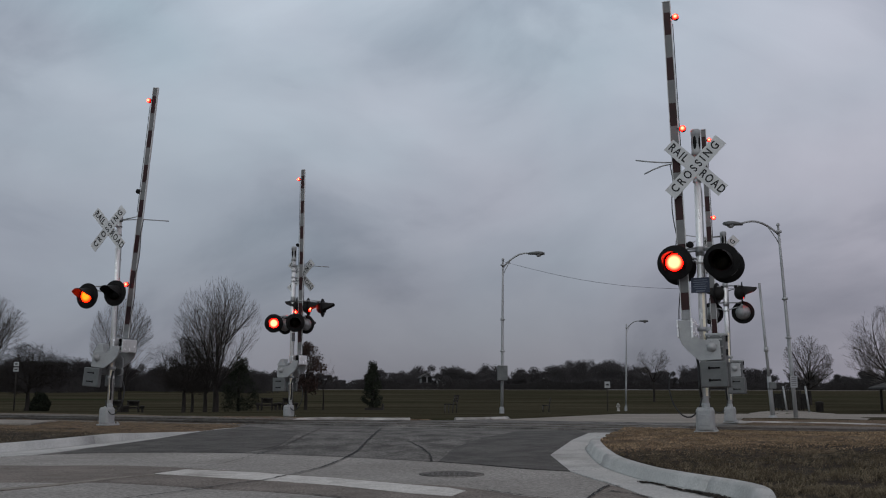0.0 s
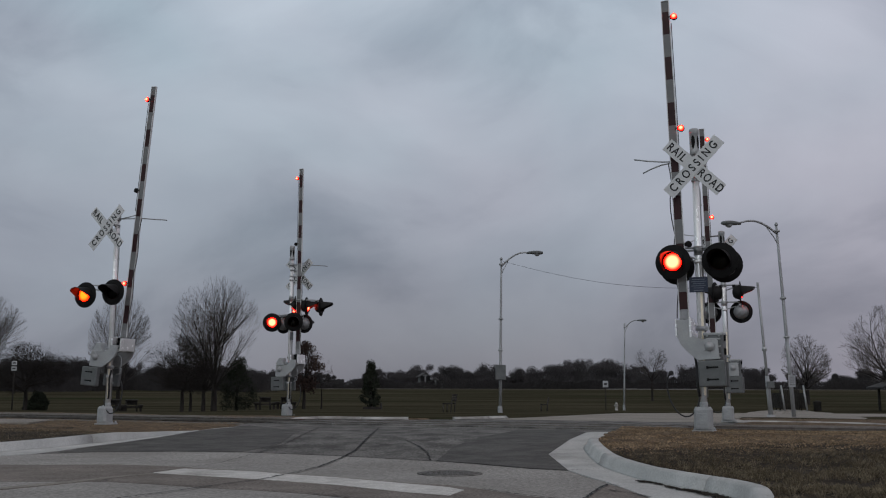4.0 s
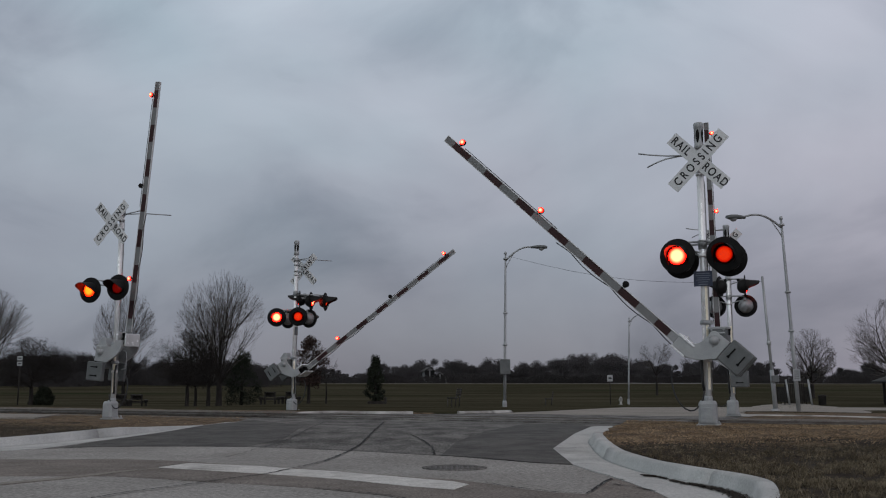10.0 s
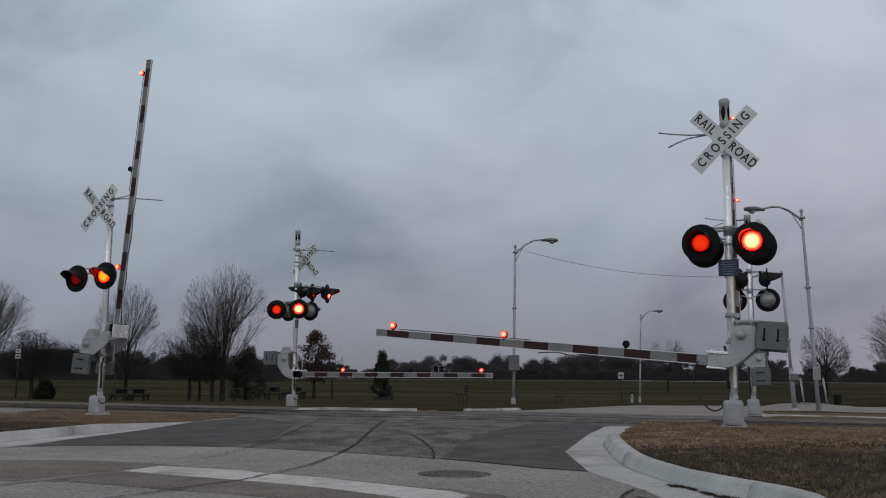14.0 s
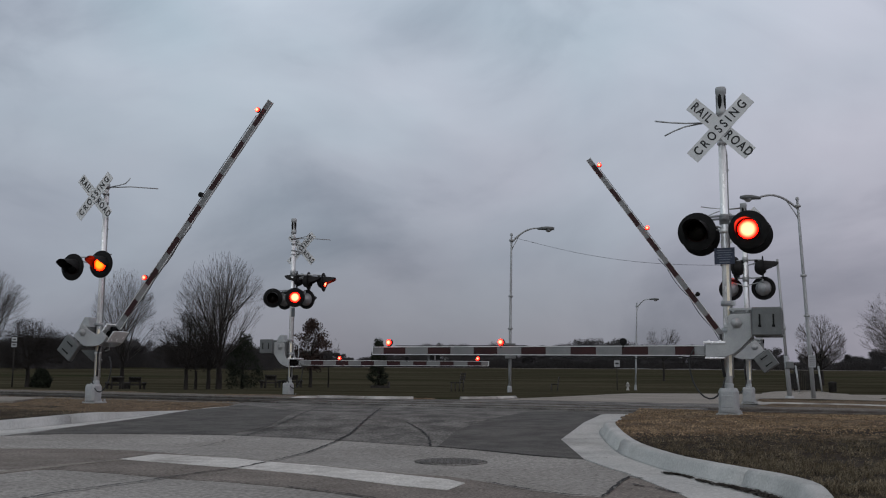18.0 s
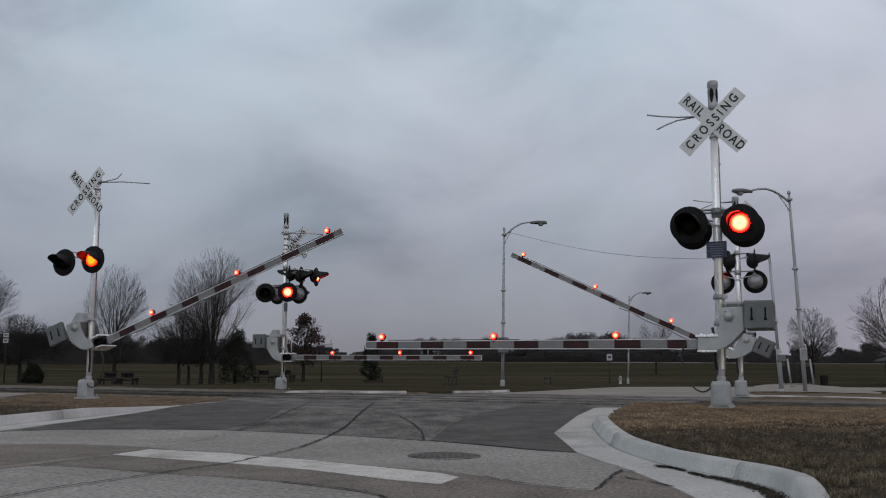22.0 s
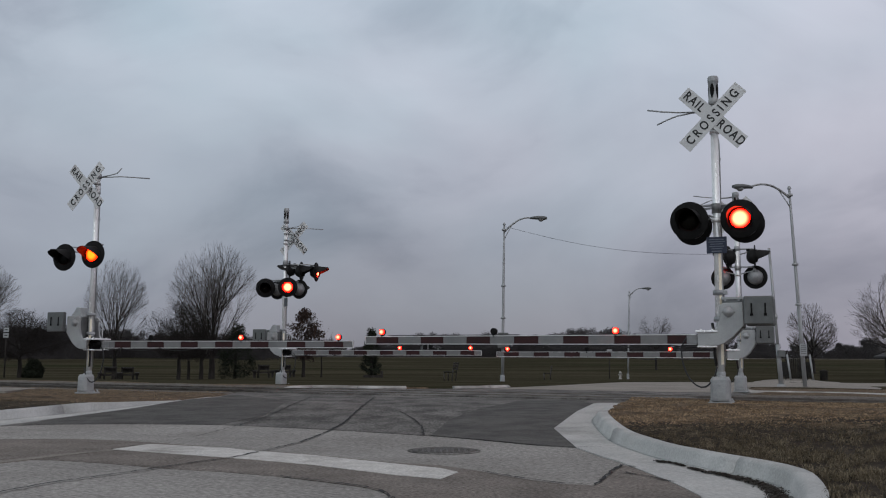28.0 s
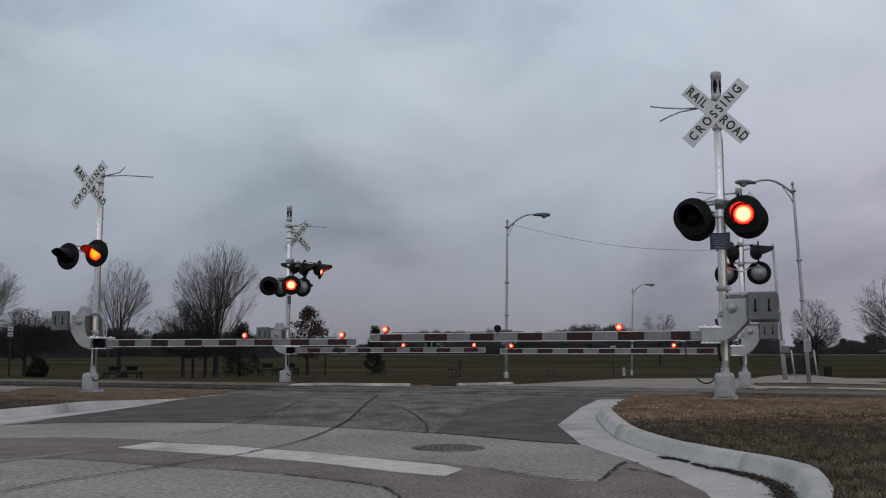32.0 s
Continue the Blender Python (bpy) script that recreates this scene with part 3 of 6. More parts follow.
def ribbon(bm, pts, width, off, wob=0.0, seed=0):
    """A thin flat line of uneven width along points."""
    rnd = random.Random(seed)
    fine = []
    for (x0, y0), (x1, y1) in zip(pts, pts[1:]):
        k = max(2, int(math.hypot(x1 - x0, y1 - y0) / 0.07))
        fine += [(x0 + (x1 - x0) * i / k, y0 + (y1 - y0) * i / k) for i in range(k)]
    fine.append(pts[-1])
    prev = None
    for i, (x, y) in enumerate(fine):
        a, b = fine[max(i - 1, 0)], fine[min(i + 1, len(fine) - 1)]
        dx, dy = b[0] - a[0], b[1] - a[1]
        l = math.hypot(dx, dy) or 1
        nx, ny = -dy / l, dx / l
        j = rnd.uniform(-wob, wob)
        w = width * rnd.uniform(0.25, 1.3) / 2
        px, py = x + nx * j, y + ny * j
        row = [bm.verts.new((px + s * nx * w, py + s * ny * w, grade(px, py) + off)) for s in (1, -1)]
        if prev:
            f = bm.faces.new((prev[0], prev[1], row[1], row[0]))
            if f.normal.z < 0:
                f.normal_flip()
        prev = row
    bmesh.ops.recalc_face_normals(bm, faces=bm.faces)
    for f in bm.faces:
        f.normal_update()
        if f.normal.z < 0:
            f.normal_flip()
    return bm


def half(poly, p, q):
    """The part of a polygon to the left of the line from p to q."""
    side = lambda a: (q[0] - p[0]) * (a[1] - p[1]) - (q[1] - p[1]) * (a[0] - p[0])
    out = []
    for a, c in zip(poly, poly[1:] + poly[:1]):
        sa, sc = side(a), side(c)
        if sa >= 0:
            out.append(a)
        if (sa >= 0) != (sc >= 0):
            t = sa / (sa - sc)
            out.append((a[0] + t * (c[0] - a[0]), a[1] + t * (c[1] - a[1])))
    return out


road = sheet("street", clip_n(NEAR, -60, 12.6), -0.008, M["asphalt_old"], "grey concrete street in cast slabs with tarred joints")
# slab joints: lines that run towards the crossing
JOINTS = [((-1.38 - k, 11.7 + k * 0.45), (-2.95 - k, 6.0 + k * 0.45)) for k in (90, 30, 24, 18, 13.5, 9, 5.2)]
JOINTS += [((-2.62, 12.7), (-3.95, 7.0)), ((23.62, 11.7), (22.05, 6.0))]
STREET = [(1.35, -14)] + BEND + [(-6.2, 13.7), (-6.9, 12.9), (-8.2, 12.6), (-40, 27.2), (-40, -14)]
for ja, jb in zip(JOINTS, JOINTS[1:]):
    for lo, hi in ((-20, 1.5), (1.506, 6.0), (6.006, 12.5)):
        pl = clip_n(STREET, lo, hi)
        # keep what lies between the two joints
        (p, q), (p2, q2) = ja, jb
        pl = half(pl, p, q) if q[1] < p[1] else half(pl, q, p)
        pl = half(pl, q2, p2) if q2[1] < p2[1] else half(pl, p2, q2)
        if len(pl) > 2:
            sheet("slab", pl, 0.0, M["concrete"], "", road)
EDGE = [(-5.86, 12.85), (-5.2, 13.06), (-4.04, 13.01), (-2.86, 12.79), (-2.45, 12.62), (-1.67, 12.21), (-0.92, 11.76), (-0.01, 11.15), (0.41, 10.78), (0.98, 10.22), (1.38, 9.96)]
apron = sheet("road", EDGE + [(1.84, 10.26), (1.86, 11.1), (1.93, 12.1), (2.05, 13.1), (2.4, 14.4), (2.75, 15.6), (3.2, 17.0), (3.66, 18.43), (-4.68, 22.32), (-4.5, 19.8)] + LEFT[:5], 0.004, M["asphalt"], "worn dark asphalt road up to the crossing")
sheet("road_beyond", clip_n(FAR, 21.2, 24.4), 0.0, M["asphalt"], "grey asphalt road beyond the tracks")
sheet("pavement", clip_n(FAR, 24.4, 200), 0.0, M["lot"], "pale paved lot beyond the tracks")
STOP = [(-3.08, 10.33), (-2.22, 9.95), (-1.81, 9.62), (-1.2, 9.22), (-0.42, 8.53), (0.0, 8.17), (0.14, 7.9)]
BROWN = [(-30, 11.6), (-4.95, 10.9), (-4.04, 10.97), (-3.39, 10.73), (-2.71, 10.3), (-1.82, 9.72), (-1.21, 9.30), (-0.42, 8.63), (0.0, 8.43), (0.3, 8.03), (0.63, 7.49), (0.89, 7.21),
         (1.11, 7.13), (1.18, 7.29), (1.56, 8.47), (1.66, 8.34), (1.67, 7.93), (1.73, 7.23), (1.74, 6.59), (1.6, 5.5), (1.1, 3.0), (0.2, 3.0), (-0.2, 5.6), (-0.31, 6.41), (-0.41, 6.78),
         (-0.58, 7.01), (-0.85, 7.25), (-1.24, 7.57), (-1.75, 7.87), (-2.26, 8.08), (-2.85, 8.43), (-3.45, 8.71), (-30, 8.5)]
sheet("patch", BROWN, 0.004, M["asphalt_old"], "brown weathered asphalt strip", road, False)
sheet("patch", [(-0.12, 11.24), (0.02, 12.4), (0.11, 13.3), (0.67, 15.4), (1.5, 18.3), (2.6, 18.4), (2.70, 17.3), (1.42, 11.94), (1.40, 9.99), (0.98, 10.24), (0.41, 10.8)],
      0.008, M["asphalt_new"], "newer black asphalt patch", apron)
sheet("patch", [(-5.6, 13.08), (-4.04, 13.05), (-2.9, 12.85), (-2.6, 14.2), (-2.75, 17.5), (-4.3, 20.5), (-4.62, 18.31), (-4.8, 17.0), (-4.97, 15.96), (-5.16, 15.15), (-5.5, 13.95)],
      0.008, M["asphalt_new"], "dark asphalt beside the gutter", apron)
sheet("stripe", STOP + [(0.0, 7.45), (-0.38, 7.71), (-1.09, 8.39), (-1.64, 8.77), (-2.0, 8.99), (-3.26, 9.72)], 0.008, M["paint"], "worn white painted stop line", road, False)
for k, (pts, wd, own) in enumerate((
        ([(-1.38, 11.65), (-1.29, 12.72), (-1.28, 14.5), (-1.29, 16.38), (-1.34, 19.2)], 0.075, apron),
        ([(-3.3, 5.4), (-2.96, 6.56), (-2.81, 7.11), (-2.43, 7.86), (-2.2, 8.39), (-1.9, 9.0), (-1.72, 9.74), (-1.52, 10.74), (-1.38, 11.65)], 0.06, road),
        ([(-0.65, 14.81), (-0.45, 13.8), (-0.34, 13.09), (-0.24, 12.2), (-0.2, 11.28)], 0.06, apron), ([(-2.6, 19.33), (-2.5, 16.5), (-2.5, 14.09), (-2.62, 12.7)], 0.05, apron),
        ([(-2.62, 12.7), (-2.9, 11.01), (-3.25, 9.85), (-3.5, 8.75)], 0.025, road), (EDGE[3:], 0.045, apron), (EDGE[1:4], 0.02, apron),
        ([(0.3, 8.03), (0.63, 7.49), (0.89, 7.21), (1.11, 7.13), (1.18, 7.29), (1.36, 7.9), (1.56, 8.47), (1.66, 8.34)], 0.065, road),
        ([(1.49, 7.92), (1.61, 7.67), (1.75, 7.33)], 0.06, road), ([(-1.24, 7.57), (-0.85, 7.25), (-0.58, 7.01), (-0.41, 6.78), (-0.31, 6.41), (-0.2, 5.6)], 0.05, road),
        ([(-30, 11.6), (-4.95, 10.9), (-4.04, 10.97), (-3.39, 10.73), (-2.71, 10.3), (-1.82, 9.72)], 0.022, road),
        ([(-3.45, 8.71), (-2.85, 8.43), (-2.26, 8.08), (-1.75, 7.87), (-1.24, 7.57)], 0.018, road),
        ([(1.40, 11.94), (1.9, 12.05)], 0.022, road), ([(1.40, 9.96), (1.7, 10.05), (1.83, 10.1)], 0.022, road))):
    link("joint", ribbon(bmesh.new(), pts, wd * 0.5, 0.0125, 0.012, k), M["tar"], own)
sheet("stripe", [(-5.2, 6.0), (-3.79, 8.4), (-3.52, 9.0), (-3.2, 9.65), (-3.32, 9.68), (-3.66, 9.05), (-3.95, 8.45), (-5.4, 6.0)], 0.008, M["dirt_line"], "faded dusty lane edge", road, False)


def manhole():
    x, y = 0.03, 9.76
    base = empty("manhole", Matrix.Translation((x, y, grade(x, y))), "round cast iron manhole cover set in the street", "manhole")
    bm = lathe(bmesh.new(), [(0.365, 0.002), (0.365, 0.008), (0.325, 0.012), (0.32, 0.004)], 40)
    part("frame", bm, M["asphalt"], base, "worn asphalt collar")
    bm = lathe(bmesh.new(), [(0.315, 0.0), (0.315, 0.012), (0.30, 0.016), (0.285, 0.012), (0.0001, 0.013)], 40)
    for i in range(-5, 6):
        for j in range(-5, 6):
            if math.hypot(i, j) < 4.4:
                box(bm, i * 0.06 - 0.02, j * 0.06 - 0.02, 0.010, i * 0.06 + 0.02, j * 0.06 + 0.02, 0.0148)
    part("cover", bm, M["iron"], base)


manhole()

KERB_R = [(1.35, -14)] + BEND
KERB_L = LEFT + [(-14, 15.2), (-40, 27.2)]
KERB_FL = [(-4.0, 24.7), (-3.2, 26.0), (-1.8, 25.5), (0.6, 25.9), (1.7, 27.0), (2.0, 28.0)]
KERB_FR = [(7.3, 23.7), (8.3, 23.4), (9.1, 22.95), (9.9, 22.1), (10.6, 21.3)]


def smooth_path(pts, per=0.3):
    """Points every per metres along a smoothed line."""
    v = [Vector((*p, 0)) for p in pts]
    out = []
    for i in range(len(v) - 1):
        p0, p1, p2, p3 = v[max(i - 1, 0)], v[i], v[i + 1], v[min(i + 2, len(v) - 1)]
        k = max(2, int((p2 - p1).length / per))
        for j in range(k):
            t = j / k
            out.append(0.5 * ((2 * p1) + (p2 - p0) * t + (2 * p0 - 5 * p1 + 4 * p2 - p3) * t * t + (3 * p1 - p0 - 3 * p2 + p3) * t ** 3))
    return out + [v[-1]]


def kerb(name, pts, side, height, gutter=0.0, nose_start=0.0, nose_end=0.0, label="", every=9, mat="kerb", gone=()):
    """A rolled concrete kerb in cast sections; side +1 has its back to the right of the line."""
    path = smooth_path(pts)
    total = len(path)
    root = new(name)
    tagged(root, label, "kerb", kind="structure")
    for s in range(0, total - 1, every):
        if s // every in gone:
            continue
        seg = path[s:min(s + every + 1, total)]
        bm = bmesh.new()
        prev = None
        for i, p in enumerate(seg):
            gi = s + i
            a, b = path[max(gi - 1, 0)], path[min(gi + 1, total - 1)]
            d = (b - a).normalized()
            nrm = Vector((d.y, -d.x, 0)) * side
            h = height
            if nose_end:
                h *= min(1, max(0.03, (total - 1 - gi) * 0.3 / nose_end))
            if nose_start:
                h *= min(1, max(0.03, gi * 0.3 / nose_start))
            gap = 0.006 * (1 if i == 0 and s else 0)
            q = p + d * gap
            z = grade(q.x, q.y)
            ring = [bm.verts.new(Vector((q.x, q.y, z)) + nrm * o + Vector((0, 0, zz))) for o, zz in (
                (-gutter, -0.06), (-gutter, 0.010), (-0.03, 0.008), (0.015, 0.02), (0.045, h * 0.8), (0.075, h * 0.98), (0.11, h), (0.19, h - 0.004), (0.20, -0.06))]
            if prev:
                for k in range(len(ring) - 1):
                    f = bm.faces.new((prev[k], prev[k + 1], ring[k + 1], ring[k]))
                    f.smooth = k in (2, 3, 4, 5)
            else:
                first = ring
            prev = ring
        bm.faces.new(first)
        bm.faces.new(prev[::-1])
        bmesh.ops.recalc_face_normals(bm, faces=bm.faces)
        part("kerb_section", bm, M[mat], root)
    return root


kerb("kerb_right", KERB_R + [(2.4, 14.4), (2.75, 15.6), (3.2, 17.0)], 1, 0.135, 0.0, 0, 3.6, "pale concrete kerb round the grass verge")
kerb("kerb_left", KERB_L, 1, 0.14, 0.0, 2.2, 0, "pale concrete kerb and gutter of the side street")
kerb("kerb_far", KERB_FL, -1, 0.075, 0.0, 0.6, 0, "broken pale kerb beyond the tracks", 4, "far_kerb", (3,))
kerb("kerb_far_right", KERB_FR, -1, 0.06, 0.0, 0, 0.6, "pale kerb beside the far signal", 5, "far_kerb")
sheet("gutter", [(1.38, 11.94), (1.38, 9.96), (1.6, 8.79), (1.67, 7.93), (1.73, 7.23), (1.74, 6.59), (1.6, 5.4), (0.95, 3.6), (0.85, -14), (1.35, -14)] + BEND
      + [(2.4, 14.4), (2.75, 15.6), (3.45, 17.49), (2.82, 17.37), (2.68, 17.12)], 0.010, M["gutter"], "pale concrete gutter and apron slab beside the kerb")
sheet("gutter_left", [(-14, 15.1), (-14, 14.5), (-8.3, 12.1), (-6.4, 12.3), (-5.86, 12.85), (-5.69, 13.33), (-5.55, 13.95), (-5.16, 15.15), (-4.97, 15.96), (-4.8, 17.0), (-4.64, 18.31), (-4.41, 19.52),
                      (-4.62, 19.0)] + LEFT, 0.010, M["gutter"], "pale concrete gutter slab")

def gutter_debris():
    rnd = random.Random(5)
    for line, wide, count in (([(2.19, 7.88), (2.27, 7.6), (2.33, 7.3), (2.34, 7.0), (2.28, 6.6), (2.1, 5.95)], 0.11, 2600), ([(2.10, 8.15), (2.13, 8.05)], 0.04, 200),
                              ([(1.95, 8.70), (2.02, 8.62), (2.07, 8.40)], 0.045, 420)):
        bm = bmesh.new()
        path = smooth_path(line, 0.1)
        for _ in range(count):
            p = rnd.choice(path)
            w = wide * (0.55 + 0.45 * noise.noise((p.x * 7, p.y * 7, 3)))
            x, y = p.x + rnd.gauss(-0.3, 0.5) * w, p.y + rnd.uniform(-0.07, 0.07)
            s = rnd.uniform(0.006, 0.02)
            z = grade(x, y) + 0.012
            t = rnd.uniform(0, math.tau)
            q = [bm.verts.new((x + s * math.cos(t + k * 2.1), y + s * math.sin(t + k * 2.1), z + (0.003, 0.014, 0.008)[k])) for k in range(3)]
            bm.faces.new(q)
        tagged(link("leaf_debris", bm, M["litter_dark"]), "wet dark leaf debris lying in the gutter", "leaves", kind="stuff")


gutter_debris()


# ---- track ----
def make_track():
    for n in (19.0, 20.435):
        bm = bmesh.new()
        prof = [(-0.07, -0.12), (0.07, -0.12), (0.07, -0.10), (0.012, -0.08), (0.012, 0.0), (0.036, 0.01), (0.036, 0.045), (0.025, 0.052),
                (-0.025, 0.052), (-0.036, 0.045), (-0.036, 0.01), (-0.012, 0.0), (-0.012, -0.08), (-0.07, -0.10)]
        rings = []
        for u in (-160, -60, -20, 0, 20, 60, 160):
            rings.append([bm.verts.new((*nu(n + o, u), z)) for o, z in prof])
        for a, b in zip(rings, rings[1:]):
            for k in range(len(prof)):
                bm.faces.new((a[k], a[(k + 1) % len(prof)], b[(k + 1) % len(prof)], b[k]))
        bmesh.ops.recalc_face_normals(bm, faces=bm.faces)
        tagged(link("rail", bm, M["rail"]), "worn steel railway rail set in the crossing", "rail", "rails")
    deck = new("crossing_deck")
    tagged(deck, "asphalt and timber deck of the railway crossing", "pavement", kind="structure")
    u0, u1 = -13.2, -3.6
    for lo, hi, mt in ((18.25, 18.90, "asphalt"), (19.10, 20.33, "asphalt"), (20.53, 21.2, "asphalt")):
        for k in range(5):
            a, b = u0 + (u1 - u0) * k / 5, u0 + (u1 - u0) * (k + 1) / 5 - 0.012
            bm = bmesh.new()
            box(bm, a, lo, -0.08, b, hi, 0.035, 0.008)
            part("panel", bm, M[mt], deck, m=pose(0, 0, 0, 0, 0, -TURN))
    bm = bmesh.new()
    rnd = random.Random(2)
    for side in (range(-150, -27), range(-7, 90)):
        for i in side:
            u = i * 0.5 + rnd.uniform(-0.04, 0.04)
            box(bm, u - 0.11, 18.4, -0.12, u + 0.11, 21.05, -0.005 + rnd.uniform(-0.02, 0.01))
    tagged(link("sleepers", bm, M["wood"], m=pose(0, 0, 0, 0, 0, -TURN)), "dark timber sleepers half sunk in gravel", "sleepers", kind="stuff")


make_track()
sheet("drive", [(-9.45, 22.6), (-9.15, 20.4), (-12, 20.2), (-34, 29.5), (-34, 34)], 0.06, M["lot"], "pale concrete drive end beside the tracks")


# ---- signals ----
def words(text, size, mat, parent, m, gap=1.25, name="lettering"):
    cu = bpy.data.curves.new("text", "FONT")
    cu.body, cu.size, cu.align_x, cu.align_y, cu.extrude = text, size, "CENTER", "CENTER", 0.0015
    cu.space_character = gap
    cu.offset = size * 0.02
    tmp = new("text", cu)
    dg = bpy.context.evaluated_depsgraph_get()
    me = bpy.data.meshes.new_from_object(tmp.evaluated_get(dg))
    bpy.data.objects.remove(tmp)
    bpy.data.curves.remove(cu)
    me.transform(Matrix.Diagonal((0.80, 1, 1, 1)))
    me.materials.clear()
    me.materials.append(mat)
    return shared(name, me, parent, m)


BULBS = []  # object, phase, and its depths from dark to full or, for an arm light, the way it faces
MESH = {}


def mesh_once(key, build, mats, smooth=False):
    if key not in MESH:
        bm = build()
        me = bpy.data.meshes.new(key)
        if smooth:
            for f in bm.faces:
                f.smooth = True
        bm.to_mesh(me)
        bm.free()
        for mt in mats if isinstance(mats, list) else [mats]:
            me.materials.append(mt)
        MESH[key] = me
    return MESH[key]


def disc_mesh():
    bm = lathe(bmesh.new(), [(0.0001, 0.0), (0.284, 0.0), (0.289, 0.004), (0.289, 0.012), (0.284, 0.016), (0.0001, 0.016)], 40, "y")
    bmesh.ops.recalc_face_normals(bm, faces=bm.faces)
    return bm


def hood_mesh():
    bm = bmesh.new()
    for r in (0.178, 0.172):
        prev = None
        for k in range(33):
            a = radians(-38 + 256 * k / 32)
            ln = 0.055 + 0.295 * step(-0.25, 0.72, math.sin(a))
            row = [bm.verts.new((r * math.cos(a), -0.002 - ln * j / 4, r * math.sin(a) - 0.035 * (j / 4))) for j in range(5)]
            if prev:
                for j in range(4):
                    f = bm.faces.new((prev[j], row[j], row[j + 1], prev[j + 1]))
                    f.smooth = True
            prev = row
    return bm


def dome_mesh():
    bm = lathe(bmesh.new(), [(0.19, 0.016), (0.185, 0.06), (0.16, 0.13), (0.11, 0.18), (0.05, 0.20), (0.0001, 0.203)], 28, "y")
    box(bm, -0.03, 0.12, 0.13, 0.03, 0.2, 0.2, 0.008)
    bmesh.ops.recalc_face_normals(bm, faces=bm.faces)
    return bm


def lens_mesh():
    bm = lathe(bmesh.new(), [(0.162, 0.0), (0.162, -0.012), (0.15, -0.012), (0.149, -0.008), (0.10, -0.014), (0.0001, -0.018)], 32, "y")
    bmesh.ops.recalc_face_normals(bm, faces=bm.faces)
    return bm


def bulb_mesh():
    bm = lathe(bmesh.new(), [(0.147, 0.0), (0.12, -0.014), (0.08, -0.026), (0.04, -0.033), (0.0001, -0.035)], 28, "y")
    bmesh.ops.recalc_face_normals(bm, faces=bm.faces)
    return bm


def signal_lamp(parent, m, phase, dark=False, aslant=False):
    """A flashing lamp that faces its own -y. phase 0 or 1: which beat lights it; None: it faces away unlit."""
    lamp = shared("signal_lamp", mesh_once("backing_disc", disc_mesh, M["black"]), parent, m, "black signal lamp with a round backing disc")
    shared("hood", mesh_once("hood", hood_mesh, M["hood"]), lamp, Matrix())
    if dark:
        shared("housing", mesh_once("housing_dark", dome_mesh, M["hood"], True), lamp, Matrix())
    else:
        shared("housing", mesh_once("housing", dome_mesh, M["dome"], True), lamp, Matrix(), "grey domed lamp housing")
    shared("lens", mesh_once("lens", lens_mesh, M["lens_red"], True), lamp, Matrix(), "dark red lens")
    b = shared("bulb", mesh_once("bulb_aslant" if aslant else "bulb", bulb_mesh, M["lamp_side" if aslant else "lamp_on"], True), lamp, Matrix(), "glowing red lamp")
    BULBS.append((b, phase, (0.0225, -0.002, -0.014, -0.026)))
    # two added shells; the bulb slides behind them to fade between beats
    for depth, key in ((-0.008, "dim_shell_inner"), (-0.020, "dim_shell_red" if aslant else "dim_shell_outer")):
        shared("lens_cover", mesh_once(key, bulb_mesh, M[key], True), lamp, Matrix.Translation((0, depth, 0)), "added tinted shell that dims the lamp as it switches")
    return lamp


def base_mesh():
    bm = bmesh.new()
    box(bm, -0.195, -0.24, 0.0, 0.195, 0.195, 0.035, 0.008)
    lathe(bm, [(0.165, 0.035), (0.155, 0.06), (0.12, 0.13), (0.10, 0.25), (0.085, 0.42), (0.076, 0.46), (0.078, 0.47), (0.078, 0.52), (0.07, 0.53), (0.064, 0.54)], 20)
    rings = []
    for w, z in ((0.15, 0.05), (0.158, 0.09), (0.155, 0.40), (0.125, 0.455)):
        c = w * 0.70
        rings.append([bm.verts.new((x, y - 0.08, z)) for x, y in ((w, -c), (w, c), (c, w), (-c, w), (-w, c), (-w, -c), (-c, -w), (c, -w))])
    for r0, r1 in zip(rings, rings[1:]):
        for k in range(8):
            bm.faces.new((r0[k], r0[(k + 1) % 8], r1[(k + 1) % 8], r1[k]))
    bm.faces.new(rings[-1])
    box(bm, -0.10, -0.245, 0.13, 0.10, -0.225, 0.34, 0.01)
    lathe(bm, [(0.04, 0.42), (0.04, 0.47), (0.032, 0.48), (0.0001, 0.48)], 12, "z", Matrix.Translation((0.0, -0.13, 0)))
    for sx in (-1, 1):
        for sy in (-1, 1):
            lathe(bm, [(0.018, 0.035), (0.018, 0.09), (0.0001, 0.09)], 8, "z", Matrix.Translation((sx * 0.15, sy * 0.15, 0)))
            lathe(bm, [(0.034, 0.035), (0.034, 0.06), (0.0001, 0.06)], 6, "z", Matrix.Translation((sx * 0.15, sy * 0.15, 0)), smooth=False)
    for z in (0.20, 0.27, 0.32):
        lathe(bm, [(0.012, -0.245), (0.012, -0.258), (0.0001, -0.258)], 8, "y", Matrix.Translation((0.0, 0, z)))
    bmesh.ops.recalc_face_normals(bm, faces=bm.faces)
    return bm


def cap_mesh():
    bm = bmesh.new()
    lathe(bm, [(0.066, -0.05), (0.08, -0.05), (0.08, 0.03), (0.074, 0.04), (0.074, 0.30), (0.082, 0.31), (0.084, 0.38), (0.07, 0.405), (0.0001, 0.41)], 24)
    return bm


